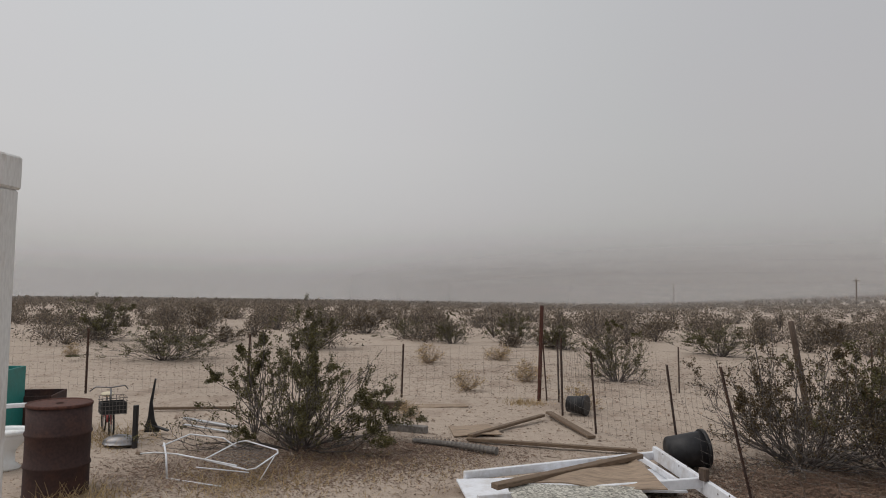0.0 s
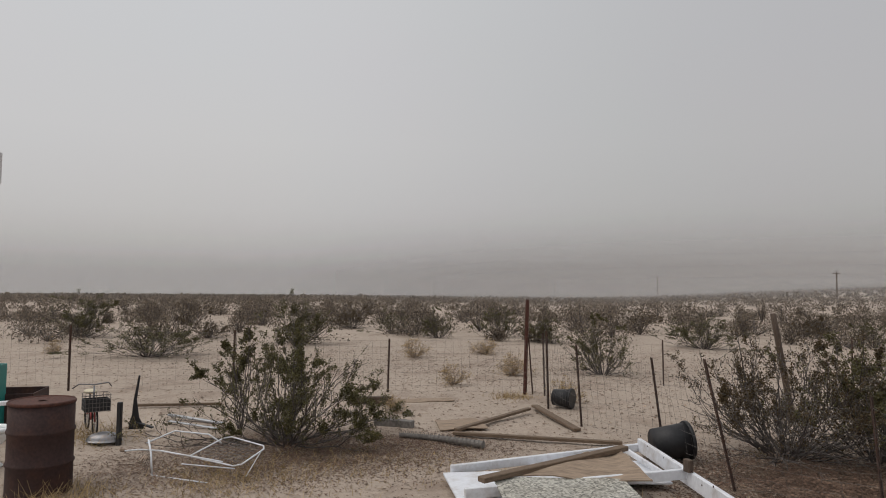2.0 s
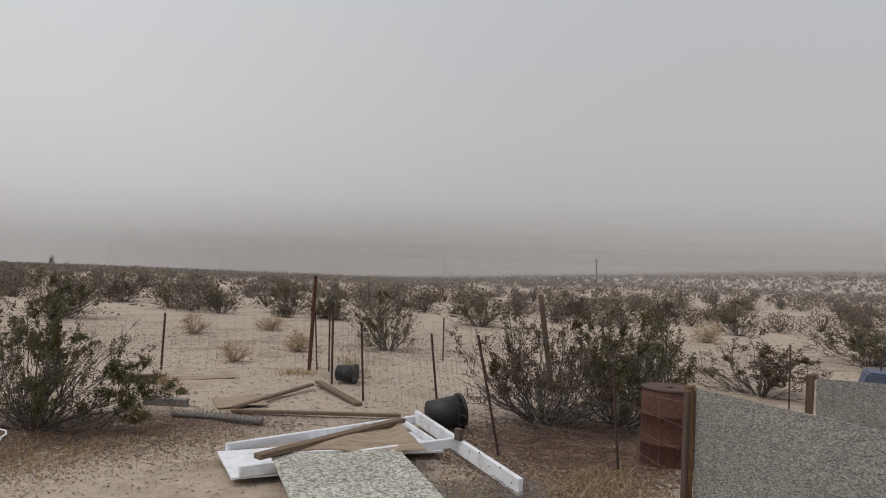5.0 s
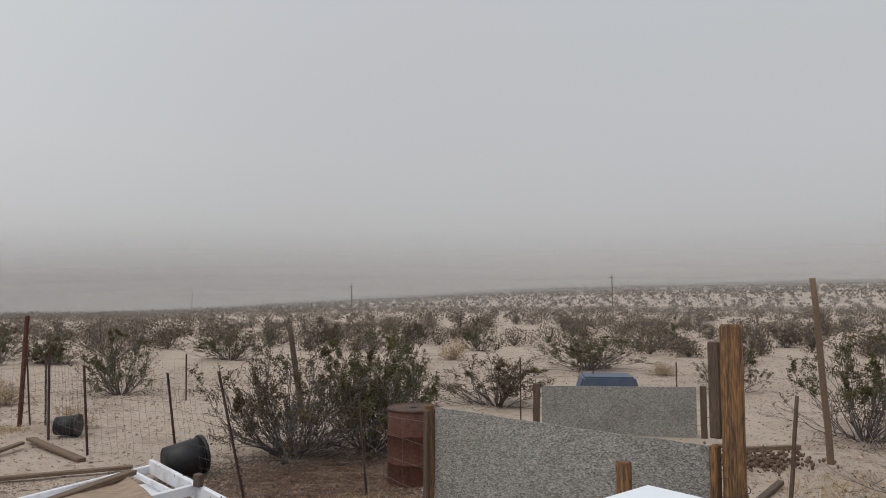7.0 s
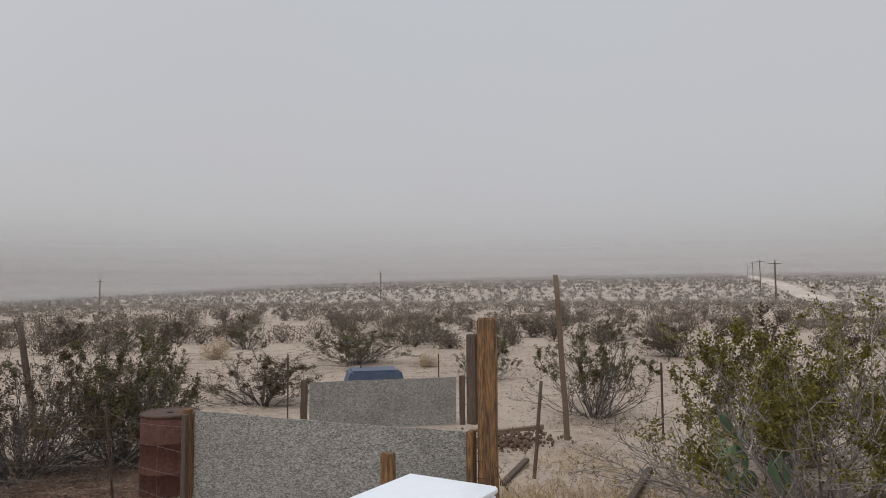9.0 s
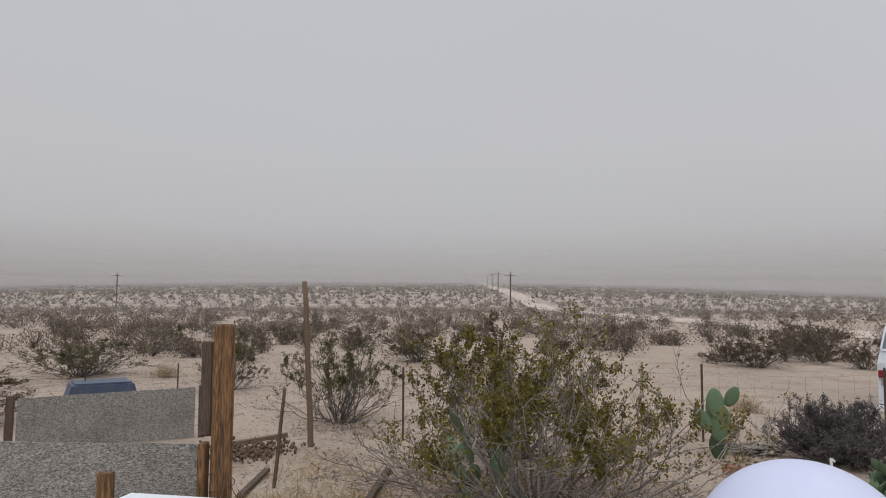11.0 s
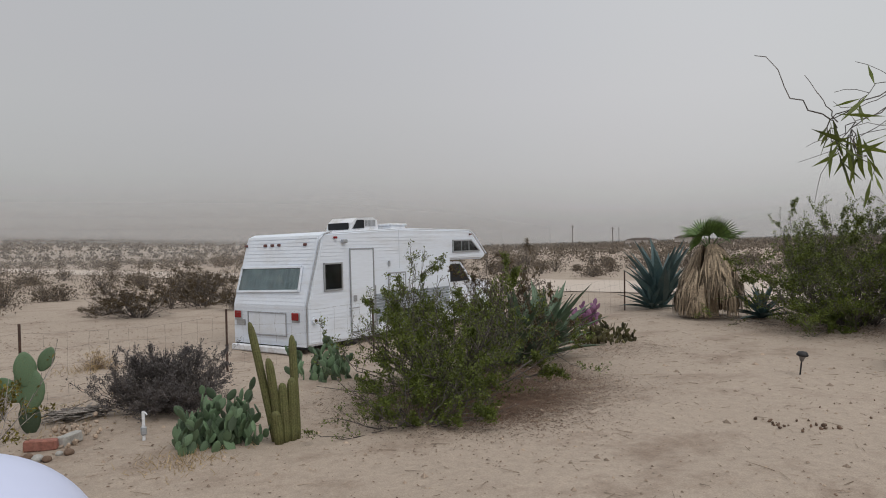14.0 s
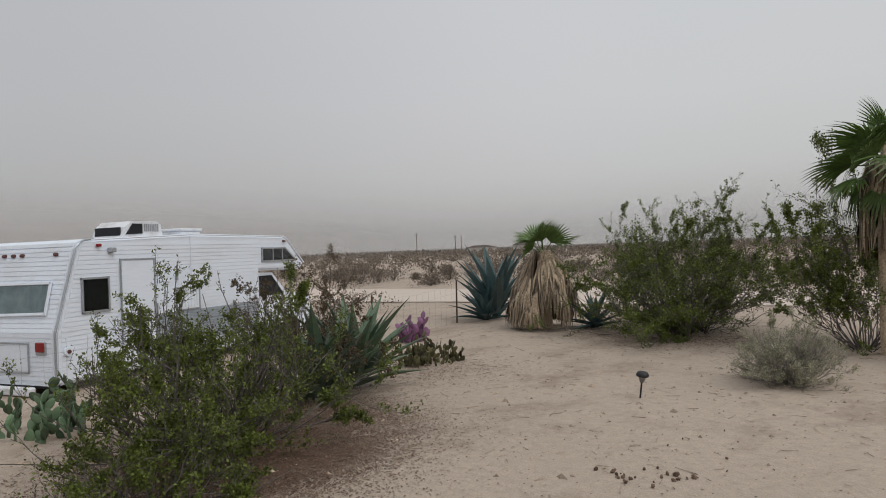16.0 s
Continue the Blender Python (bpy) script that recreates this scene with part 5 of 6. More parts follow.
timber("plank", (-1.98, 9.0, 0.05), (-0.95, 10.75, 0.06), 0.08, 0.04, WOOD, "grey weathered plank lying on the sand")
timber("plank", (-2.0, 8.83, 0.04), (0.15, 8.5, 0.05), 0.08, 0.04, WOOD, "long thin weathered plank lying on the sand")
timber("plank", (-0.85, 11.1, 0.05), (-0.33, 9.28, 0.04), 0.11, 0.04, WOOD, "wide weathered plank lying by the fence")
timber("railroad_tie", (-3.15, 9.35, 0.06), (-2.6, 9.2, 0.06), 0.13, 0.11, CONCRETE, "short dark grey timber block on the sand")
timber("railroad_tie", (-3.9, 11.0, 0.08), (-3.2, 11.1, 0.08), 0.12, 0.12, WOOD_DARK, "dark timber sleeper behind the bush")


def roll_of_netting():
    ob = thing("wire_roll", "long roll of rusty wire netting on the sand", "roll", Matrix.Translation((-1.58, 8.12, 0.09)))
    bm = bmesh.new()
    tube(bm, [(0, 0, -0.03), (-0.5, 0.3, -0.04), (-1.1, 0.5, -0.05)], 0.045, 12, 0.03)
    part("roll", bm, CONCRETE, ob)
    bm = bmesh.new()
    for k in range(22):
        t = k / 21
        c = Vector((0, 0, 0)).lerp(Vector((-1.1, 0.5, -0.01)), t) + Vector((0, 0.06 * math.sin(t * 3.1), 0))
        tube(bm, [c + Vector((0.01 * math.cos(a), 0.055 * math.cos(a), 0.055 * math.sin(a) - 0.035)) for a in [i * 0.63 for i in range(11)]], 0.004, 4)
    part("netting", bm, WIRE, ob)


roll_of_netting()


def netting_sheet(x, y, w, d, seed):
    """Crumpled netting lying on the sand in front of the frame."""
    rng = np.random.default_rng(seed)
    n = 34
    g = np.zeros((n, n, 3))
    for i in range(n):
        for j in range(n):
            px, py = x + (i / (n - 1) - 0.5) * w + 0.03 * math.sin(j), y + (j / (n - 1) - 0.5) * d + 0.03 * math.cos(i)
            g[i, j] = (px, py, 0.05 + 0.07 * (noise.noise((px * 1.6, py * 1.6, 2)) + 0.6))
    p0 = np.concatenate([g[:-1].reshape(-1, 3), g[:, :-1].reshape(-1, 3)])
    p1 = np.concatenate([g[1:].reshape(-1, 3), g[:, 1:].reshape(-1, 3)])
    r = np.full(len(p0), 0.002)
    v, f = prisms(p0, p1, r, r)
    tagged(raw("wire_netting", v, f, WIRE), "crumpled sheet of grey wire netting on the ground", "netting")


netting_sheet(0.15, 5.2, 1.5, 1.0, 3)


def garden_chair():
    """A white tubular chair frame lying on its back."""
    ob = thing("chair_frame", "overturned white tubular garden chair frame with wire seat", "chair")
    z = 0.02

    def bar(name, pts, r=0.016, mat=WHITE):
        part(name, tube(bmesh.new(), pts, r * 0.8, 8), mat, ob, smooth=True)

    bar("leg", [(-5.85, 7.35, 0.10), (-5.45, 7.05, 0.22), (-5.0, 6.75, 0.30), (-3.95, 6.3, 0.30)])
    bar("leg", [(-4.95, 6.45, z), (-5.0, 6.50, 0.34), (-5.25, 6.9, 0.42)])
    bar("arm", [(-5.3, 6.95, 0.36), (-5.1, 7.35, 0.46), (-4.6, 7.35, 0.42), (-4.35, 7.2, 0.33)])
    bar("seat_frame", [(-4.55, 6.65, 0.26), (-4.3, 7.15, 0.42), (-4.2, 7.2, 0.43), (-3.62, 6.85, 0.40), (-3.58, 6.75, 0.38), (-3.72, 6.35, 0.26), (-3.8, 6.28, 0.25), (-4.55, 6.65, 0.26)], 0.015)
    bar("rail", [(-4.95, 6.42, 0.025), (-4.1, 6.20, 0.02)], 0.014)
    bar("rail", [(-4.6, 6.55, 0.17), (-3.85, 6.45, 0.16)], 0.012)
    bar("leg", [(-3.62, 6.8, 0.36), (-3.70, 6.45, 0.05)], 0.008)
    part("foot_cap", tube(bmesh.new(), [(-5.93, 7.41, 0.09), (-5.82, 7.33, 0.105)], 0.026, 8), WOOD, ob)
    bm = bmesh.new()
    a, b, c, d = Vector((-4.5, 6.68, 0.27)), Vector((-4.25, 7.15, 0.42)), Vector((-3.62, 6.8, 0.39)), Vector((-3.78, 6.32, 0.26))
    for k in range(1, 9):
        t = k / 9
        tube(bm, [a.lerp(d, t), b.lerp(c, t)], 0.004, 4)
        if k < 7:
            tube(bm, [a.lerp(b, k / 7), d.lerp(c, k / 7)], 0.004, 4)
    part("wire_seat", bm, WIRE, ob)
    bm = bmesh.new()
    p, q, r_, s = Vector((-5.25, 6.98, 0.36)), Vector((-4.98, 6.48, 0.30)), Vector((-5.0, 6.45, 0.03)), Vector((-5.6, 7.2, 0.05))
    for k in range(1, 8):
        tube(bm, [p.lerp(q, k / 8), s.lerp(r_, k / 8)], 0.003, 4)
    part("wire_back", bm, WIRE, ob)
    ob.matrix_world = Matrix.Translation((-5.05, 6.5, 0)) @ Matrix.Diagonal((0.80, 0.80, 0.68, 1)) @ Matrix.Translation((5.1, -6.5, 0))


garden_chair()


def bicycle_heap():
    ob = thing("bicycle", "old bicycle with cream saddle and wire basket leaning in junk", "bicycle", pose(-6.78, 8.32, 0, 0, 0, -50) @ Matrix.Diagonal((0.68, 0.68, 0.66, 1)))

    def bar(name, pts, r, mat=CHROME):
        part(name, tube(bmesh.new(), pts, r, 8), mat, ob, smooth=True)

    for x, nm in ((-0.5, "wheel"), (0.5, "wheel")):
        bm = bmesh.new()
        tube(bm, [(x + 0.3 * math.cos(a), 0, 0.31 + 0.3 * math.sin(a)) for a in [k * math.pi / 16 for k in range(33)]], 0.018, 6)
        wheel = part(nm, bm, TYRE, ob)
        bm = bmesh.new()
        for k in range(12):
            a = k * math.pi / 6
            tube(bm, [(x, 0, 0.31), (x + 0.29 * math.cos(a), 0, 0.31 + 0.29 * math.sin(a))], 0.003, 4)
        part("spokes", bm, CHROME, wheel)
    bar("frame", [(-0.5, 0, 0.31), (-0.15, 0, 0.62), (0.32, 0, 0.68), (0.5, 0, 0.31)], 0.018, RED)
    bar("frame", [(-0.15, 0, 0.62), (0.0, 0, 0.28), (0.32, 0, 0.66)], 0.018, RED)
    bar("stem", [(0.32, 0, 0.66), (0.27, 0, 0.98)], 0.016)
    bar("handlebar", [(0.05, 0.34, 0.92), (0.22, 0.26, 1.02), (0.28, 0, 1.0), (0.22, -0.26, 1.02), (0.05, -0.34, 0.92)], 0.013)
    bar("seat_post", [(-0.15, 0, 0.6), (-0.18, 0, 0.78)], 0.014)
    bm = bmesh.new()
    bmesh.ops.create_uvsphere(bm, u_segments=20, v_segments=10, radius=1, matrix=Matrix.Translation((-0.17, 0, 0.81)) @ Matrix.Diagonal((0.17, 0.12, 0.05, 1)))
    part("saddle", bm, CREAM, ob, "cream vinyl saddle", True)
    bm = bmesh.new()
    for c, d in (((0.57, 0, 0.56), (0.40, 0.42, 0.012)), ((0.775, 0, 0.66), (0.012, 0.42, 0.2)), ((0.365, 0, 0.66), (0.012, 0.42, 0.2)),
                 ((0.57, 0.215, 0.66), (0.40, 0.012, 0.2)), ((0.57, -0.215, 0.66), (0.40, 0.012, 0.2))):
        box(bm, c, d, None, 0)
    basket = part("basket", bm, BLACK, ob, "black lined wire basket")
    for k in range(8):
        t = -0.21 + 0.06 * k
        part("wire", tube(bmesh.new(), [(0.355, t, 0.86), (0.355, t, 0.55), (0.785, t, 0.55), (0.785, t, 0.86)], 0.005, 4), WIRE, basket)
    for zz in (0.55, 0.63, 0.71, 0.79, 0.86):
        part("wire", tube(bmesh.new(), [(0.355, -0.225, zz), (0.785, -0.225, zz), (0.785, 0.225, zz), (0.355, 0.225, zz), (0.355, -0.225, zz)], 0.005, 4), WIRE, basket)


bicycle_heap()


def crate(name, loc, turn, s, mat, label):
    ob = thing(name, label, "container", pose(*loc, 0, 0, turn))
    sx, sy, sz = s
    t = 0.02
    for c, d in (((0, 0, t / 2), (sx, sy, t)), ((-sx / 2 + t / 2, 0, sz / 2 + t / 2), (t, sy, sz - t)), ((sx / 2 - t / 2, 0, sz / 2 + t / 2), (t, sy, sz - t)),
                 ((0, -sy / 2 + t / 2, sz / 2 + t / 2), (sx - 2 * t, t, sz - t)), ((0, sy / 2 - t / 2, sz / 2 + t / 2), (sx - 2 * t, t, sz - t))):
        part("side", box(bmesh.new(), c, d, None, 0.004), mat, ob)


crate("metal_trough", (-8.1, 8.35, 0.0), 20, (1.0, 0.7, 0.52), RUST, "open dark rusty steel trough")
crate("plastic_bin", (-8.1, 7.75, 0.0), 15, (0.7, 0.55, 0.92), TEAL, "tall teal plastic bin")
timber("pipe_rail", (-8.3, 6.9, 0.5), (-7.0, 7.2, 0.58), 0.05, 0.05, WHITE, "pale plastic pipe leaning on the junk")


def toilet():
    ob = thing("toilet", "discarded white porcelain toilet bowl", "toilet", pose(-6.85, 6.5, 0, 0, 0, 30))
    bm = lathe(bmesh.new(), [(0.0, 0.0), (0.15, 0.0), (0.16, 0.03), (0.11, 0.08), (0.11, 0.2), (0.2, 0.33), (0.22, 0.38), (0.20, 0.40), (0.16, 0.38), (0.1, 0.28), (0.0, 0.25)], 24)
    bmesh.ops.transform(bm, matrix=Matrix.Diagonal((1.25, 0.9, 1, 1)), verts=bm.verts)
    part("bowl", bm, PORCELAIN, ob, smooth=True)
    bm = bmesh.new()
    tube(bm, [(0.27 * math.cos(a), 0.195 * math.sin(a), 0.405) for a in [k * 0.2618 for k in range(25)]], 0.028, 8)
    part("rim", bm, PORCELAIN, ob, smooth=True)
    part("tank_ledge", box(bmesh.new(), (-0.3, 0, 0.36), (0.2, 0.36, 0.08), None, 0.02), PORCELAIN, ob)


toilet()


def junk_bits():
    ob = thing("fender", "grey steel fender lying on the sand", "fender", pose(-6.3, 7.85, 0.02, 0, 0, 10))
    bm = bmesh.new()
    bmesh.ops.create_uvsphere(bm, u_segments=20, v_segments=10, radius=1, matrix=Matrix.Diagonal((0.22, 0.15, 0.11, 1)))
    bmesh.ops.bisect_plane(bm, geom=bm.verts[:] + bm.edges[:] + bm.faces[:], plane_co=(0, 0, 0.0), plane_no=(0, 0, -1), clear_outer=True)
    part("shell", bm, CHROME, ob, smooth=True)
    ob = thing("scorched_post", "short charred black post stub", "post", Matrix.Translation((-6.08, 7.80, 0)))
    part("shaft", box(bmesh.new(), (0, 0, 0.23), (0.055, 0.055, 0.56), None, 0.008), BLACK, ob)
    ob = thing("plough_share", "pointed dark steel plough share standing upright", "tool", pose(-6.35, 8.65, 0, 0, 0, 20))
    part("blade", extrude(bmesh.new(), [(-0.09, 0.0), (0.13, 0.0), (0.05, 0.16), (0.015, 0.40), (0.05, 0.72), (0.03, 0.73), (-0.025, 0.40), (-0.04, 0.2)], -0.012, 0.012), BLACK, ob)
    part("foot", beam(bmesh.new(), (0.0, 0, 0.10), (0.24, -0.05, 0.02), 0.07, 0.02), BLACK, ob)
    timber("lath", (-6.1, 9.1, 0.03), (-5.2, 8.7, 0.03), 0.05, 0.02, TRIM, "bent grey metal strip on the sand")
    timber("lath", (-6.3, 9.5, 0.04), (-5.3, 9.1, 0.02), 0.06, 0.03, TRIM, "grey metal strip on the sand")
    timber("lath", (-7.2, 10.2, 0.04), (-5.9, 10.5, 0.05), 0.06, 0.04, WOOD, "thin stick lying on the sand")


junk_bits()


def blue_tub():
    """An upturned dark blue tub whose bottom shows above the pen."""
    ob = thing("plastic_tub", "upturned dark blue plastic tub behind the pen", "tub", pose(9.5, 10.2, 0.0, 0, 0, -38))
    bm = extrude(bmesh.new(), [(-0.66, 0.03), (0.66, 0.03), (0.52, 0.46), (-0.52, 0.46)], -0.45, 0.45)
    bmesh.ops.bevel(bm, geom=bm.edges[:], offset=0.04, segments=2, affect="EDGES")
    part("shell", bm, BLUE_TARP, ob)
    part("rim", box(bmesh.new(), (0, 0, 0.03), (1.42, 1.0, 0.06), None, 0.015), BLUE_TARP, ob)


blue_tub()


def solar_light():
    ob = thing("path_light", "small dark solar path light tilted in the sand", "lamp", pose(6.38, -10.4, 0, 0, -9, 0))
    part("stake", tube(bmesh.new(), [(0, 0, -0.05), (0, 0, 0.20)], 0.011, 8), BLACK, ob)
    part("lens", lathe(bmesh.new(), [(0.022, 0.19), (0.05, 0.27), (0.05, 0.275)], 16), CHROME, ob, smooth=True)
    part("cap", lathe(bmesh.new(), [(0.075, 0.27), (0.08, 0.285), (0.06, 0.32), (0.0, 0.335)], 20), BLACK, ob, smooth=True)


solar_light()


def hose_tap():
    ob = thing("standpipe", "white garden standpipe in a damp dug hollow", "tap", pose(7.66, -2.01, 0, 0, 6, 0))
    part("pipe", tube(bmesh.new(), [(0, 0, -0.1), (0, 0, 0.30)], 0.016, 8), WHITE, ob)
    part("valve", box(bmesh.new(), (0, 0, 0.10), (0.06, 0.06, 0.09), None, 0.012), TRIM, ob)
    part("spout", tube(bmesh.new(), [(0, 0, 0.27), (0, -0.02, 0.285), (0, -0.035, 0.26)], 0.010, 6), WHITE, ob)


hose_tap()


def bed_edging():
    """Broken edging of a plant bed: a red block, a pale block and a few stones."""
    def block(name, a, b, h, mat, label):
        ob = thing(name, label, "block", Matrix.Translation((*a, 0)), "bed edging")
        d = Vector(b) - Vector(a)
        bm = beam(bmesh.new(), (0, 0, h / 2 - 0.02), (d.x, d.y, h / 2 - 0.02), 0.09, h, 0.012)
        bmesh.ops.subdivide_edges(bm, edges=[e for e in bm.edges if e.calc_length() > 0.15], cuts=4)
        for v in bm.verts:
            v.co += Vector((noise.noise(v.co * 17), noise.noise(v.co * 19 + Vector((3, 0, 0))), noise.noise(v.co * 23))) * 0.007
        part("body", bm, mat, ob)

    block("edging_brick", (7.96, -0.91), (7.86, -1.21), 0.11, BRICK, "weathered red edging brick half sunk in sand")
    block("edging_block", (7.91, -1.23), (8.14, -1.4), 0.11, PALE_BLOCK, "pale grey concrete edging block on sand")
    rng = random.Random(12)
    for k in range(5):
        x, y, r = 7.55 + rng.uniform(-0.15, 0.15), -1.15 + 0.09 * (k - 2), rng.uniform(0.035, 0.06)
        bm = bmesh.new()
        bmesh.ops.create_icosphere(bm, subdivisions=2, radius=r, matrix=Matrix.Diagonal((1.3, 1.0, 0.75, 1)))
        for v in bm.verts:
            v.co *= 1 + 0.25 * noise.noise(v.co * 14 + Vector((k, 0, 0)))
        tagged(part("field_stone", bm, PALE_BLOCK if k % 2 else CLOD, smooth=True), "rounded stone lying on the sand beside the edging", "stone", "bed stones").location = (x, y, ground_z(x, y) + r * 0.45)


bed_edging()


def stick_pile():
    """Bleached broken sticks heaped along the fence."""
    rng = np.random.default_rng(61)
    a, b = np.array((9.15, -1.01)), np.array((9.12, -1.65))
    n = 150
    mid = a + (b - a) * rng.beta(1.6, 1.6, (n, 1)) + rng.normal(size=(n, 2)) * 0.07
    az = rng.normal(size=n) * 0.7 + math.atan2(b[1] - a[1], b[0] - a[0])
    d = np.stack([np.cos(az), np.sin(az), rng.normal(size=n) * 0.12], 1) * rng.uniform(0.06, 0.26, (n, 1))
    p = np.concatenate([mid, rng.uniform(0.015, 0.12, (n, 1))], 1)
    p0, p1 = p - d / 2, p + d / 2
    p0[:, 2], p1[:, 2] = np.maximum(p0[:, 2], 0.008), np.maximum(p1[:, 2], 0.008)
    r = rng.uniform(0.006, 0.016, n)
    v, f = prisms(p0, p1, r, r * 0.8)
    tagged(raw("stick_pile", v, f, TWIG_PALE), "low pile of bleached broken sticks on sand", "sticks", kind="stuff")


stick_pile()


# ---- cacti, agaves and palms ----
def pad_mesh(name, mat):
    bm = bmesh.new()
    bmesh.ops.create_uvsphere(bm, u_segments=16, v_segments=10, radius=1)
    for v in bm.verts:
        t = (v.co.z + 1) / 2
        k = 0.62 + 0.38 * math.sin(math.pi * min(1, t * 0.72 + 0.12))
        v.co.x *= k * 0.58
        v.co.y *= 0.13
        v.co.z = t * 2
    me = bpy.data.meshes.new(name)
    bm.to_mesh(me)
    bm.free()
    me.materials.append(mat)
    me.polygons.foreach_set("use_smooth", [True] * len(me.polygons))
    return me


def prickly_pear(x, y, w, d, h, count, mat, label, seed, size=0.11, name="prickly_pear"):
    """Pads growing from pads, each a part of its own."""
    ob = thing(name, label, "cactus", Matrix.Translation((x, y, ground_z(x, y))))
    me, rng, placed = pad_mesh("pad", mat), random.Random(seed), []
    for k in range(count):
        s = size * rng.uniform(0.75, 1.25)
        if k < count * 0.24 or not placed:
            base = Vector((rng.uniform(-0.5, 0.5) * w, rng.uniform(-0.5, 0.5) * d, -0.02))
            tilt, az = rng.uniform(0, 0.6), rng.uniform(0, 6.3)
        else:
            pb, ptop, az = placed[rng.randrange(len(placed))]
            base = ptop - Vector((0, 0, 0.02))
            tilt, az = rng.uniform(0.1, 0.85), az + rng.uniform(-1.2, 1.2)
            if base.z > h - s:
                continue
        r = Matrix.Rotation(az, 4, "Z") @ Matrix.Rotation(tilt * rng.choice((-1, 1)), 4, "Y") @ Matrix.Rotation(rng.uniform(-0.5, 0.5), 4, "X")
        p = new("pad", me)
        p.parent = ob
        p.matrix_local = Matrix.Translation(base) @ r @ Matrix.Diagonal((s, s, s, 1))
        placed.append((base, base + r @ Vector((0, 0, 1.93 * s)), az))
    return ob


prickly_pear(7.12, -2.65, 0.7, 0.75, 0.66, 300, PAD, "low spreading prickly pear with many green pads", 1, 0.068)
prickly_pear(10.2, -4.6, 1.3, 0.8, 0.6, 170, PAD, "low green prickly pear behind the columnar cactus", 2, 0.075)
prickly_pear(10.64, -10.45, 0.8, 1.0, 0.62, 260, PAD_OLIVE, "brownish olive prickly pear at the path's edge", 3, 0.06)
prickly_pear(13.38, -12.02, 0.42, 0.42, 0.85, 150, PAD_PURPLE, "purple prickly pear with round pads", 4, 0.085)
prickly_pear(5.6, 1.35, 0.5, 0.4, 1.0, 16, PAD, "green prickly pear hidden in the creosote bush", 6, 0.15)


def tall_pear():
    """A lone stack of large pads beside a fence post."""
    ob = thing("prickly_pear", "tall lone prickly pear of large stacked green pads", "cactus", Matrix.Translation((8.75, -0.9, ground_z(8.75, -0.9))))
    me = pad_mesh("pad", PAD)
    for x, y, z, s, tilt, az in ((0.03, 0, -0.03, 0.20, 0.05, 80), (0.0, 0.01, 0.22, 0.25, -0.1, 75), (-0.02, 0.02, 0.52, 0.20, 0.08, 95), (0.0, 0.10, 0.36, 0.17, 0.6, 80), (0.02, -0.10, 0.68, 0.15, -0.5, 70), (0.02, 0.03, 0.40, 0.2, 0.15, 60)):
        p = new("pad", me)
        p.parent = ob
        p.matrix_local = Matrix.Translation((x, y, z)) @ Matrix.Rotation(radians(az), 4, "Z") @ Matrix.Rotation(tilt, 4, "Y") @ Matrix.Diagonal((s, s, s, 1))


tall_pear()


def column_cactus():
    ob = thing("column_cactus", "clump of ribbed olive columnar cacti of uneven height", "cactus", Matrix.Translation((6.82, -3.28, ground_z(6.82, -3.28))))
    for x, y, h, r, lx, ly in ((0.02, 0.08, 1.22, 0.038, 0.05, 0.22), (0.0, -0.13, 1.06, 0.038, 0.03, 0.02), (-0.03, 0.03, 0.86, 0.041, -0.02, 0.12), (-0.06, 0.0, 0.60, 0.044, 0, 0.02), (-0.04, -0.07, 0.64, 0.044, 0, -0.01),
                               (0.07, 0.04, 0.48, 0.045, 0, 0.05), (-0.10, 0.07, 0.34, 0.045, -0.03, 0.04)):
        bm = lathe(bmesh.new(), [(r * 0.8, -0.05), (r, 0.1)] + [(r * (1.03 - 0.01 * q), 0.1 + (h * 0.88 - 0.1) * q / 8) for q in range(1, 9)] + [(r * 0.75, h * 0.95), (r * 0.4, h * 0.99), (0.0, h)], 44, lambda a: 1 + 0.11 * math.cos(11 * a))
        for v in bm.verts:
            t = max(0, v.co.z / h)
            k = 1 + 0.07 * noise.noise((x * 30, y * 30, v.co.z * 7))
            v.co.x, v.co.y = v.co.x * k, v.co.y * k
            v.co.x += x + lx * t * t
            v.co.y += y + ly * t
        part("column", bm, CACTUS, ob, smooth=True)


column_cactus()


def agave_leaf(length, width):
    bm, n = bmesh.new(), 8
    rows = []
    for k in range(n + 1):
        t = k / n
        w = width * (0.75 + 0.5 * math.sin(math.pi * min(1, t * 1.1))) * (1 - t ** 3) + 0.002
        up = -0.25 * t * t * length * 0.6
        rows.append([bm.verts.new((s * w, t * length, up + zz)) for s, zz in ((-1, 0.3 * w), (0, -0.02 * (1 - t)), (1, 0.3 * w), (0, -0.055 * (1 - t) - 0.003))])
    for a, b in zip(rows, rows[1:]):
        for i in range(4):
            j = (i + 1) % 4
            bm.faces.new((a[i], a[j], b[j], b[i]))
    bm.faces.new(rows[0])
    bmesh.ops.recalc_face_normals(bm, faces=bm.faces)
    return bm


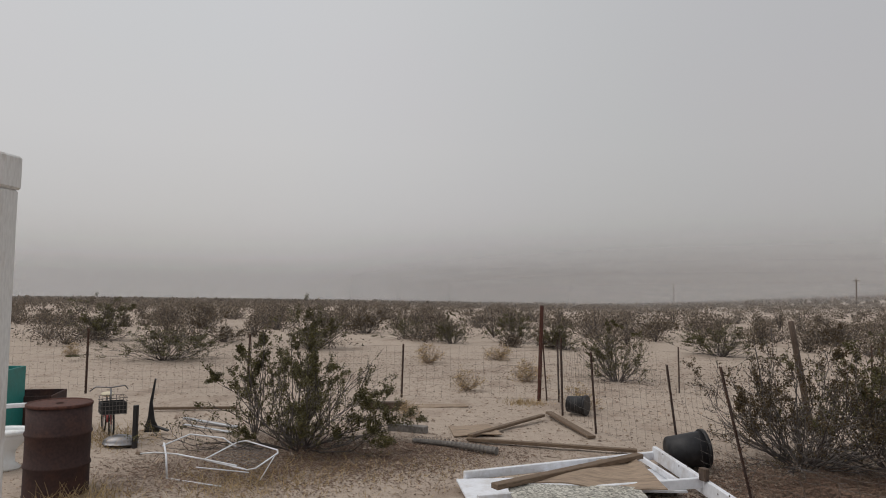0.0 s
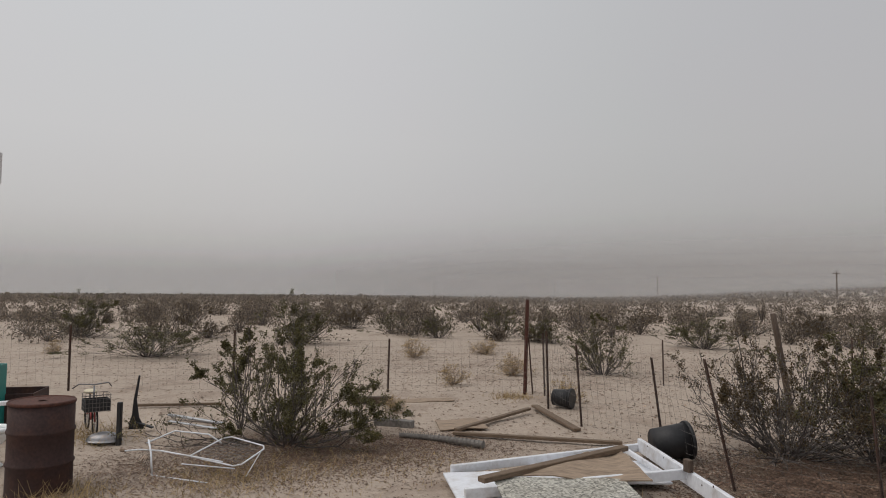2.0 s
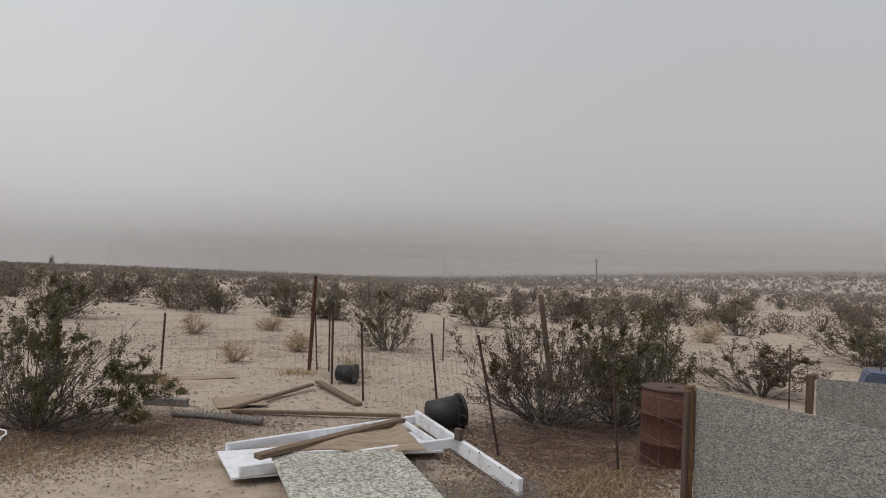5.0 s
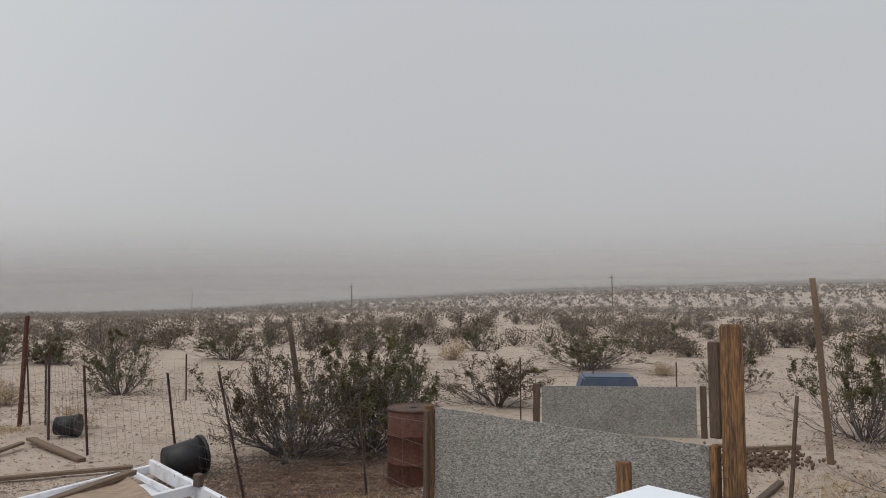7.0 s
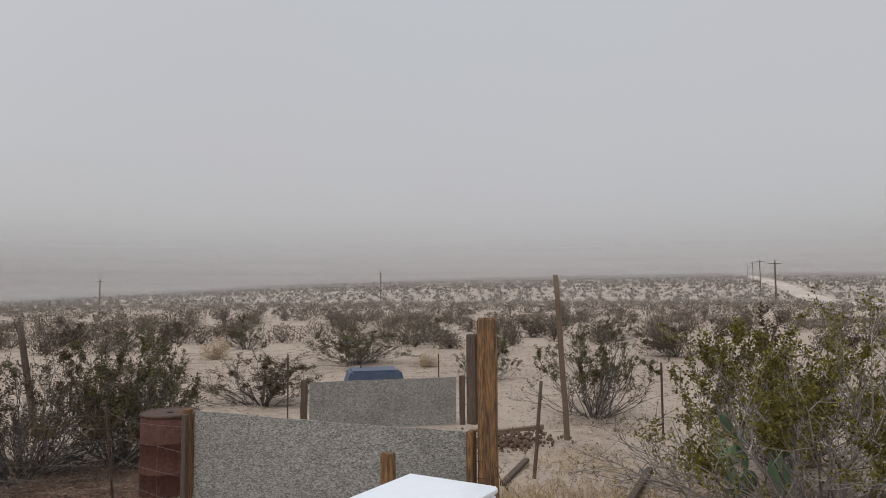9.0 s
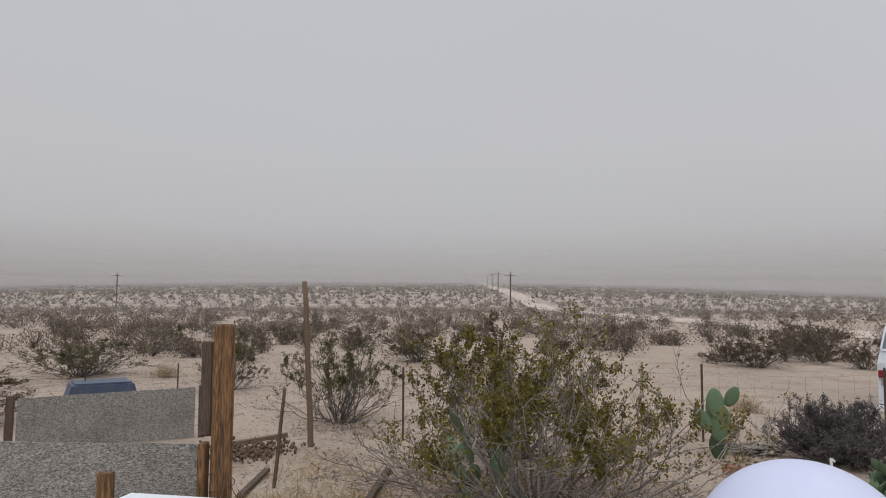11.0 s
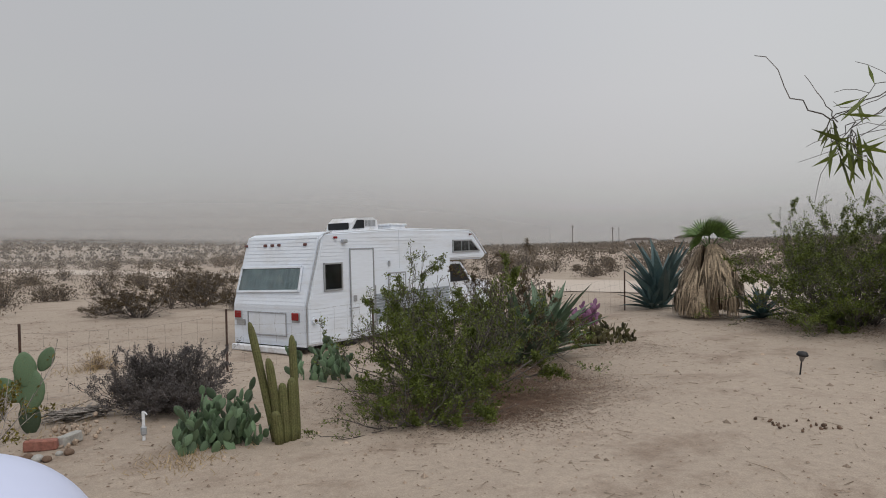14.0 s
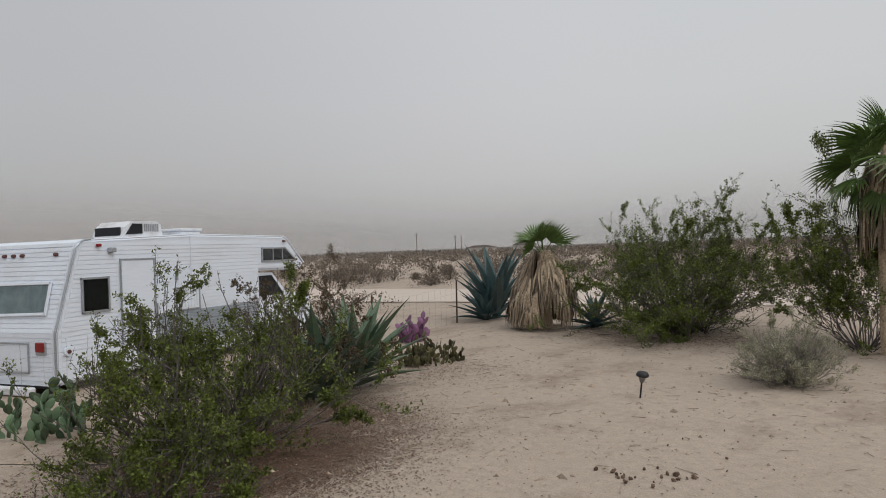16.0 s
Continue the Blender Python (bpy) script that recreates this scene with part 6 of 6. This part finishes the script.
def agave(x, y, size, count, mat, label, seed, low=0.15):
    ob = thing("agave", label, "agave", Matrix.Translation((x, y, ground_z(x, y))))
    bm = agave_leaf(size, size * 0.07)
    first = part("leaf", bm, mat, ob)
    rng = random.Random(seed)
    for k in range(count):
        t = k / count
        leaf = first if k == 0 else new("leaf", first.data)
        leaf.parent = ob
        pitch = low + (1.35 - low) * t ** 0.9 + rng.uniform(-0.1, 0.1)
        s = rng.uniform(0.8, 1.1)
        leaf.matrix_local = Matrix.Translation((0, 0, 0.05 + 0.12 * t * size)) @ Matrix.Rotation(k * 2.399 + rng.uniform(-0.2, 0.2), 4, "Z") @ Matrix.Rotation(pitch, 4, "X") @ Matrix.Diagonal((s, s, s, 1))


agave(14.62, -15.65, 1.75, 30, AGAVE, "tall upright blue-green agave beside the palm", 1, 0.85)
agave(14.70, -15.35, 0.95, 28, AGAVE, "blue-green agave with spiky leaves", 2)
agave(11.3, -15.6, 0.8, 24, AGAVE, "blue-green agave behind the palm", 3)
agave(9.80, -8.45, 1.3, 38, AGAVE_GREEN, "large pale green agave beside the creosote bush", 4, 0.35)
agave(9.50, -7.70, 1.2, 30, AGAVE_GREEN, "pale green agave grown into the creosote bush", 5, 0.3)


def palm_frond(parent, at, az, pitch, stalk, fan, droop, seed, mat=None):
    """A fan frond: a stalk and folded blades spread from its end."""
    rng = np.random.default_rng(seed)
    verts, faces = [], []
    n = 17
    for k in range(n):
        a = (k / (n - 1) - 0.5) * 2.1
        ln = fan * (1 - 0.25 * abs(a) / 1.25) * rng.uniform(0.9, 1.05)
        w = fan * 0.036
        d, s = np.array([math.sin(a), math.cos(a), 0]), np.array([math.cos(a), -math.sin(a), 0])
        o = len(verts)
        for t, ww, lift in ((0.0, 0.15, 0), (0.4, 1.0, 0.02), (0.72, 0.7, -droop * 0.35), (1.0, 0.05, -droop)):
            c = np.array([0, stalk, 0]) + d * ln * t + np.array([0, 0, lift * ln])
            verts += [c - s * w * ww, c + np.array([0, 0, 0.35 * w * ww]), c + s * w * ww]
        for r in range(3):
            q = o + 3 * r
            faces += [(q, q + 1, q + 4, q + 3), (q + 1, q + 2, q + 5, q + 4)]
    fr = raw("frond", np.array(verts), faces, mat or FROND, parent)
    fr.matrix_local = Matrix.Translation(at) @ Matrix.Rotation(az, 4, "Z") @ Matrix.Rotation(pitch, 4, "X") @ Matrix.Rotation(float(rng.uniform(-1.3, 1.3)), 4, "Y")
    part("stalk", tube(bmesh.new(), [(0, -0.05, 0), (0, stalk * 0.5, 0.01), (0, stalk + 0.06, 0)], 0.018, 6, 0.008), mat or FROND, fr)


def fan_palm(x, y, trunk, skirt_r, skirt_h, skirt_low, crown, fan, label, seed, strips=900, pitches=(0.35, 1.35)):
    ob = thing("fan_palm", label, "palm", Matrix.Translation((x, y, ground_z(x, y))))
    rng = np.random.default_rng(seed)
    part("trunk", tube(bmesh.new(), [(0, 0, -0.1), (0.01, 0, trunk * 0.5), (0, 0.01, trunk)], 0.17, 14, 0.13), THATCH, ob)
    tuft = rng.integers(0, 70, strips)
    az, t = rng.uniform(0, 2 * math.pi, 70)[tuft] + rng.normal(size=strips) * 0.09, np.clip(rng.uniform(0, 1, 70)[tuft] ** 0.8 + rng.normal(size=strips) * 0.05, 0, 1)
    hang, fat = rng.uniform(0, 0.16, 70)[tuft], rng.uniform(0.82, 1.15, 70)[tuft]
    top = skirt_low + skirt_h * (0.35 + 0.65 * t)
    r_top = 0.16 + (skirt_r - 0.16) * (1 - t) ** 0.6 * 0.85
    ln = skirt_h * rng.uniform(0.28, 0.55, strips)
    low = np.maximum(top - ln, skirt_low + hang + rng.uniform(0, 0.06, strips))
    r_low = np.minimum(r_top + rng.uniform(0.05, 0.22, strips) * skirt_r + 0.05, skirt_r * fat * rng.uniform(0.9, 1.08, strips))
    wdt = rng.uniform(0.010, 0.032, strips)
    c, s = np.cos(az), np.sin(az)
    tw = rng.normal(size=strips) * 0.12
    c2, s2 = np.cos(az + tw), np.sin(az + tw)
    v = np.stack([np.stack([c * r_top - s * wdt * 0.5, s * r_top + c * wdt * 0.5, top], 1), np.stack([c * r_top + s * wdt * 0.5, s * r_top - c * wdt * 0.5, top], 1),
                  np.stack([(c + c2) / 2 * (r_top * 0.4 + r_low * 0.66) + s * wdt, (s + s2) / 2 * (r_top * 0.4 + r_low * 0.66) - c * wdt, top * 0.5 + low * 0.5], 1),
                  np.stack([c2 * r_low + s * wdt * 0.3, s2 * r_low - c * wdt * 0.3, low], 1),
                  np.stack([c2 * r_low - s * wdt * 0.3, s2 * r_low + c * wdt * 0.3, low], 1),
                  np.stack([(c + c2) / 2 * (r_top * 0.4 + r_low * 0.66) - s * wdt, (s + s2) / 2 * (r_top * 0.4 + r_low * 0.66) + c * wdt, top * 0.5 + low * 0.5], 1)], 1).reshape(-1, 3)
    o = np.arange(strips)[:, None] * 6
    f = np.concatenate([o + np.array([[0, 1, 2, 5]]), o + np.array([[5, 2, 3, 4]])], 0)
    raw("dead_frond_skirt", v, f, THATCH, ob, "thick skirt of dead tan fronds")
    r2 = random.Random(seed)
    for k in range(crown):
        p = pitches[0] + (pitches[1] - pitches[0]) * k / crown + r2.uniform(-0.12, 0.12)
        palm_frond(ob, (0, 0, trunk - 0.05), k * 2.399 + r2.uniform(-0.3, 0.3), p, fan * r2.uniform(0.5, 0.75), fan * r2.uniform(0.85, 1.1), r2.uniform(0.15, 0.5), seed * 50 + k)


fan_palm(12.2, -14.95, 1.72, 0.86, 1.80, 0.0, 9, 0.66, "short fan palm with green crown and dead tan skirt", 1, 4200, (0.45, 1.2))
fan_palm(5.35, -15.5, 3.0, 0.42, 1.9, 1.45, 22, 0.78, "tall fan palm with drooping green and dead fronds", 2, 900, (-1.0, 1.35))


# ---- overhanging tree ----
def willow_branch():
    """The end of a branch hanging into view, with long narrow leaves."""
    ob = thing("tree", "drooping bare willow branch with long narrow leaves", "tree", Matrix.Translation((-0.8, -4.25, 0)))
    rng = np.random.default_rng(8)
    bm = bmesh.new()
    tube(bm, [(0, 0, -0.1), (-0.05, 0.05, 1.0), (0.05, 0.1, 1.9), (0.1, 0.15, 2.7)], 0.09, 10, 0.05)
    part("trunk", bm, TWIG, ob)
    segs, at = [], []
    bm = bmesh.new()
    tube(bm, [(0.08, 0.13, 2.45), (0.5, 0.5, 2.75), (0.9, 1.1, 2.6), (1.12, 1.38, 2.3), (1.18, 1.45, 2.17)], 0.02, 6, 0.003)
    tube(bm, [(0.08, 0.13, 2.6), (0.6, 0.7, 2.9), (1.0, 1.25, 2.75)], 0.018, 6, 0.004)
    part("limb", bm, TWIG, ob)

    def twig(p, end, r=0.0011, sag=0.02, leafy=0):
        p, end, last = np.array(p), np.array(end), np.array(p)
        for k in range(1, 9):
            q = p + (end - p) * k / 8 + np.array([0, 0, -sag * math.sin(k / 8 * math.pi)]) + rng.normal(size=3) * 0.003
            segs.append((last, q, r * (1.1 - 0.07 * k)))
            last = q
            at.extend([q] * leafy)

    # leafy shoots
    for spot in ((1.16, 1.72, 2.085), (1.14, 1.71, 2.07), (1.105, 1.685, 2.07), (1.085, 1.67, 2.045), (1.07, 1.66, 2.10)):
        twig((1.12, 1.50, 2.20), spot, 0.0014, 0.01)
        for _ in range(3):
            twig(spot, np.array(spot) + rng.normal(size=3) * 0.028 + np.array([0, 0, -0.025]), 0.0009, 0.004, 1)
    # long bare shoots
    twig((1.16, 1.72, 2.085), (1.21, 1.78, 2.18), 0.0011, 0.015)
    twig((1.15, 1.72, 2.08), (1.17, 1.75, 2.14), 0.0009, 0.004)
    twig((1.22, 1.58, 2.10), (1.285, 1.59, 1.997), 0.0009, -0.01)
    twig((1.20, 1.47, 2.14), (1.22, 1.58, 2.10), 0.0011, 0.0)
    twig((1.22, 1.58, 2.10), (1.279, 1.602, 2.073), 0.0008, 0.005)
    for _ in range(6):
        twig(np.array((1.16, 1.44, 2.2)) + rng.normal(size=3) * 0.02, np.array((1.25, 1.53, 2.16)) + rng.normal(size=3) * 0.05, 0.0009, 0.02)
    v, f = prisms(np.array([s[0] for s in segs]), np.array([s[1] for s in segs]), np.array([s[2] for s in segs]), np.array([s[2] * 0.85 for s in segs]))
    tagged(raw("twig_spray", v, f, TWIG, ob), kind="stuff")
    lv, lf = leaves(rng, np.array(at), 0.042, -0.7, 0.12)
    raw("foliage", lv, lf, LEAF_FRESH, ob)


willow_branch()


# ---- loose ground cover ----
def grass_tufts():
    """Dry straw tufts around the drum, chair and pen."""
    rng = np.random.default_rng(21)
    spots = [(-5.3, 5.6, 0.5, 260, 0.18), (-4.2, 6.4, 0.9, 700, 0.10), (-3.4, 7.0, 1.2, 700, 0.07), (-2.2, 7.4, 1.0, 300, 0.06), (-6.6, 8.1, 0.6, 300, 0.22), (-1.2, 12.2, 0.4, 260, 0.12), (4.6, 3.2, 0.8, 700, 0.16),
             (1.6, 5.6, 0.7, 420, 0.14), (0.3, 5.4, 0.8, 400, 0.10), (6.4, 3.6, 0.9, 420, 0.12), (5.4, 2.6, 0.8, 420, 0.12), (6.6, -2.3, 0.5, 260, 0.07), (10.0, 0.4, 1.2, 260, 0.12), (9.3, -1.3, 0.9, 200, 0.10), (12.9, -1.4, 0.5, 160, 0.12)]
    p0, p1 = [], []
    for x, y, w, n, h in spots:
        px, py = x + rng.normal(size=n) * w / 2.2, y + rng.normal(size=n) * w / 2.2
        b = np.stack([px, py, [ground_z(a, c) for a, c in zip(px, py)]], 1)
        d = rng.normal(size=(n, 3)) * np.array([0.6, 0.6, 0.25]) + np.array([0, 0, 0.7])
        p0.append(b), p1.append(b + d / np.linalg.norm(d, axis=1, keepdims=True) * h * rng.uniform(0.4, 1.3, (n, 1)))
    p0, p1 = np.concatenate(p0), np.concatenate(p1)
    v, f = prisms(p0, p1, np.full(len(p0), 0.003), np.full(len(p0), 0.001))
    tagged(raw("dry_grass", v, f, STRAW), "short dry straw-coloured grass tufts", "grass", kind="stuff")


grass_tufts()


def pebbles_and_twigs():
    """Small stones and broken twigs strewn over the yard."""
    rng = np.random.default_rng(5)
    n = 9000
    px, py = rng.uniform(-9, 14, n), rng.uniform(-17, 12, n)
    keep = np.hypot(px + 0.6, py + 0.8) > 1.5
    px, py = px[keep], py[keep]
    n = len(px)
    at = np.stack([px, py, [ground_z(a, b) + 0.002 for a, b in zip(px, py)]], 1)
    s = rng.gamma(1.6, 0.007, n)[:, None] + 0.004
    az = rng.uniform(0, 6.28, n)
    u, w = np.stack([np.cos(az), np.sin(az), np.zeros(n)], 1) * s, np.stack([-np.sin(az), np.cos(az), np.zeros(n)], 1) * s * 0.7
    up = np.array([[0, 0, 1.0]]) * s * 0.7
    v = np.stack([at + u, at + w, at - u, at - w, at + up], 1).reshape(-1, 3)
    o = np.arange(n)[:, None] * 5
    f = np.concatenate([o + np.array([[i, (i + 1) % 4, 4]]) for i in range(4)], 0)
    tagged(raw("pebbles", v, f, STONE), "small pebbles strewn over the sand", "pebbles", kind="stuff")
    n = 4200
    px, py = rng.uniform(-8, 13, n), rng.uniform(-15, 12, n)
    b = np.stack([px, py, [ground_z(a, c) + 0.006 for a, c in zip(px, py)]], 1)
    az = rng.uniform(0, 6.28, n)
    d = np.stack([np.cos(az), np.sin(az), rng.uniform(-0.02, 0.12, n)], 1) * rng.gamma(2, 0.045, n)[:, None]
    v, f = prisms(b, b + d, np.full(n, 0.004), np.full(n, 0.002))
    tagged(raw("fallen_twigs", v, f, TWIG_DRY), "broken twigs strewn over the sand", "twigs", kind="stuff")
    rubble("dirt_clods", 8.4, -1.3, 1.2, 0.7, 60, 0.06, STONE, "pale rubble beside the lone cactus", 9, 0.05)
    rubble("dirt_clods", 5.2, -9.2, 2.5, 2.0, 14, 0.024, CLOD, "scattered dark clods on the sand", 10)


pebbles_and_twigs()
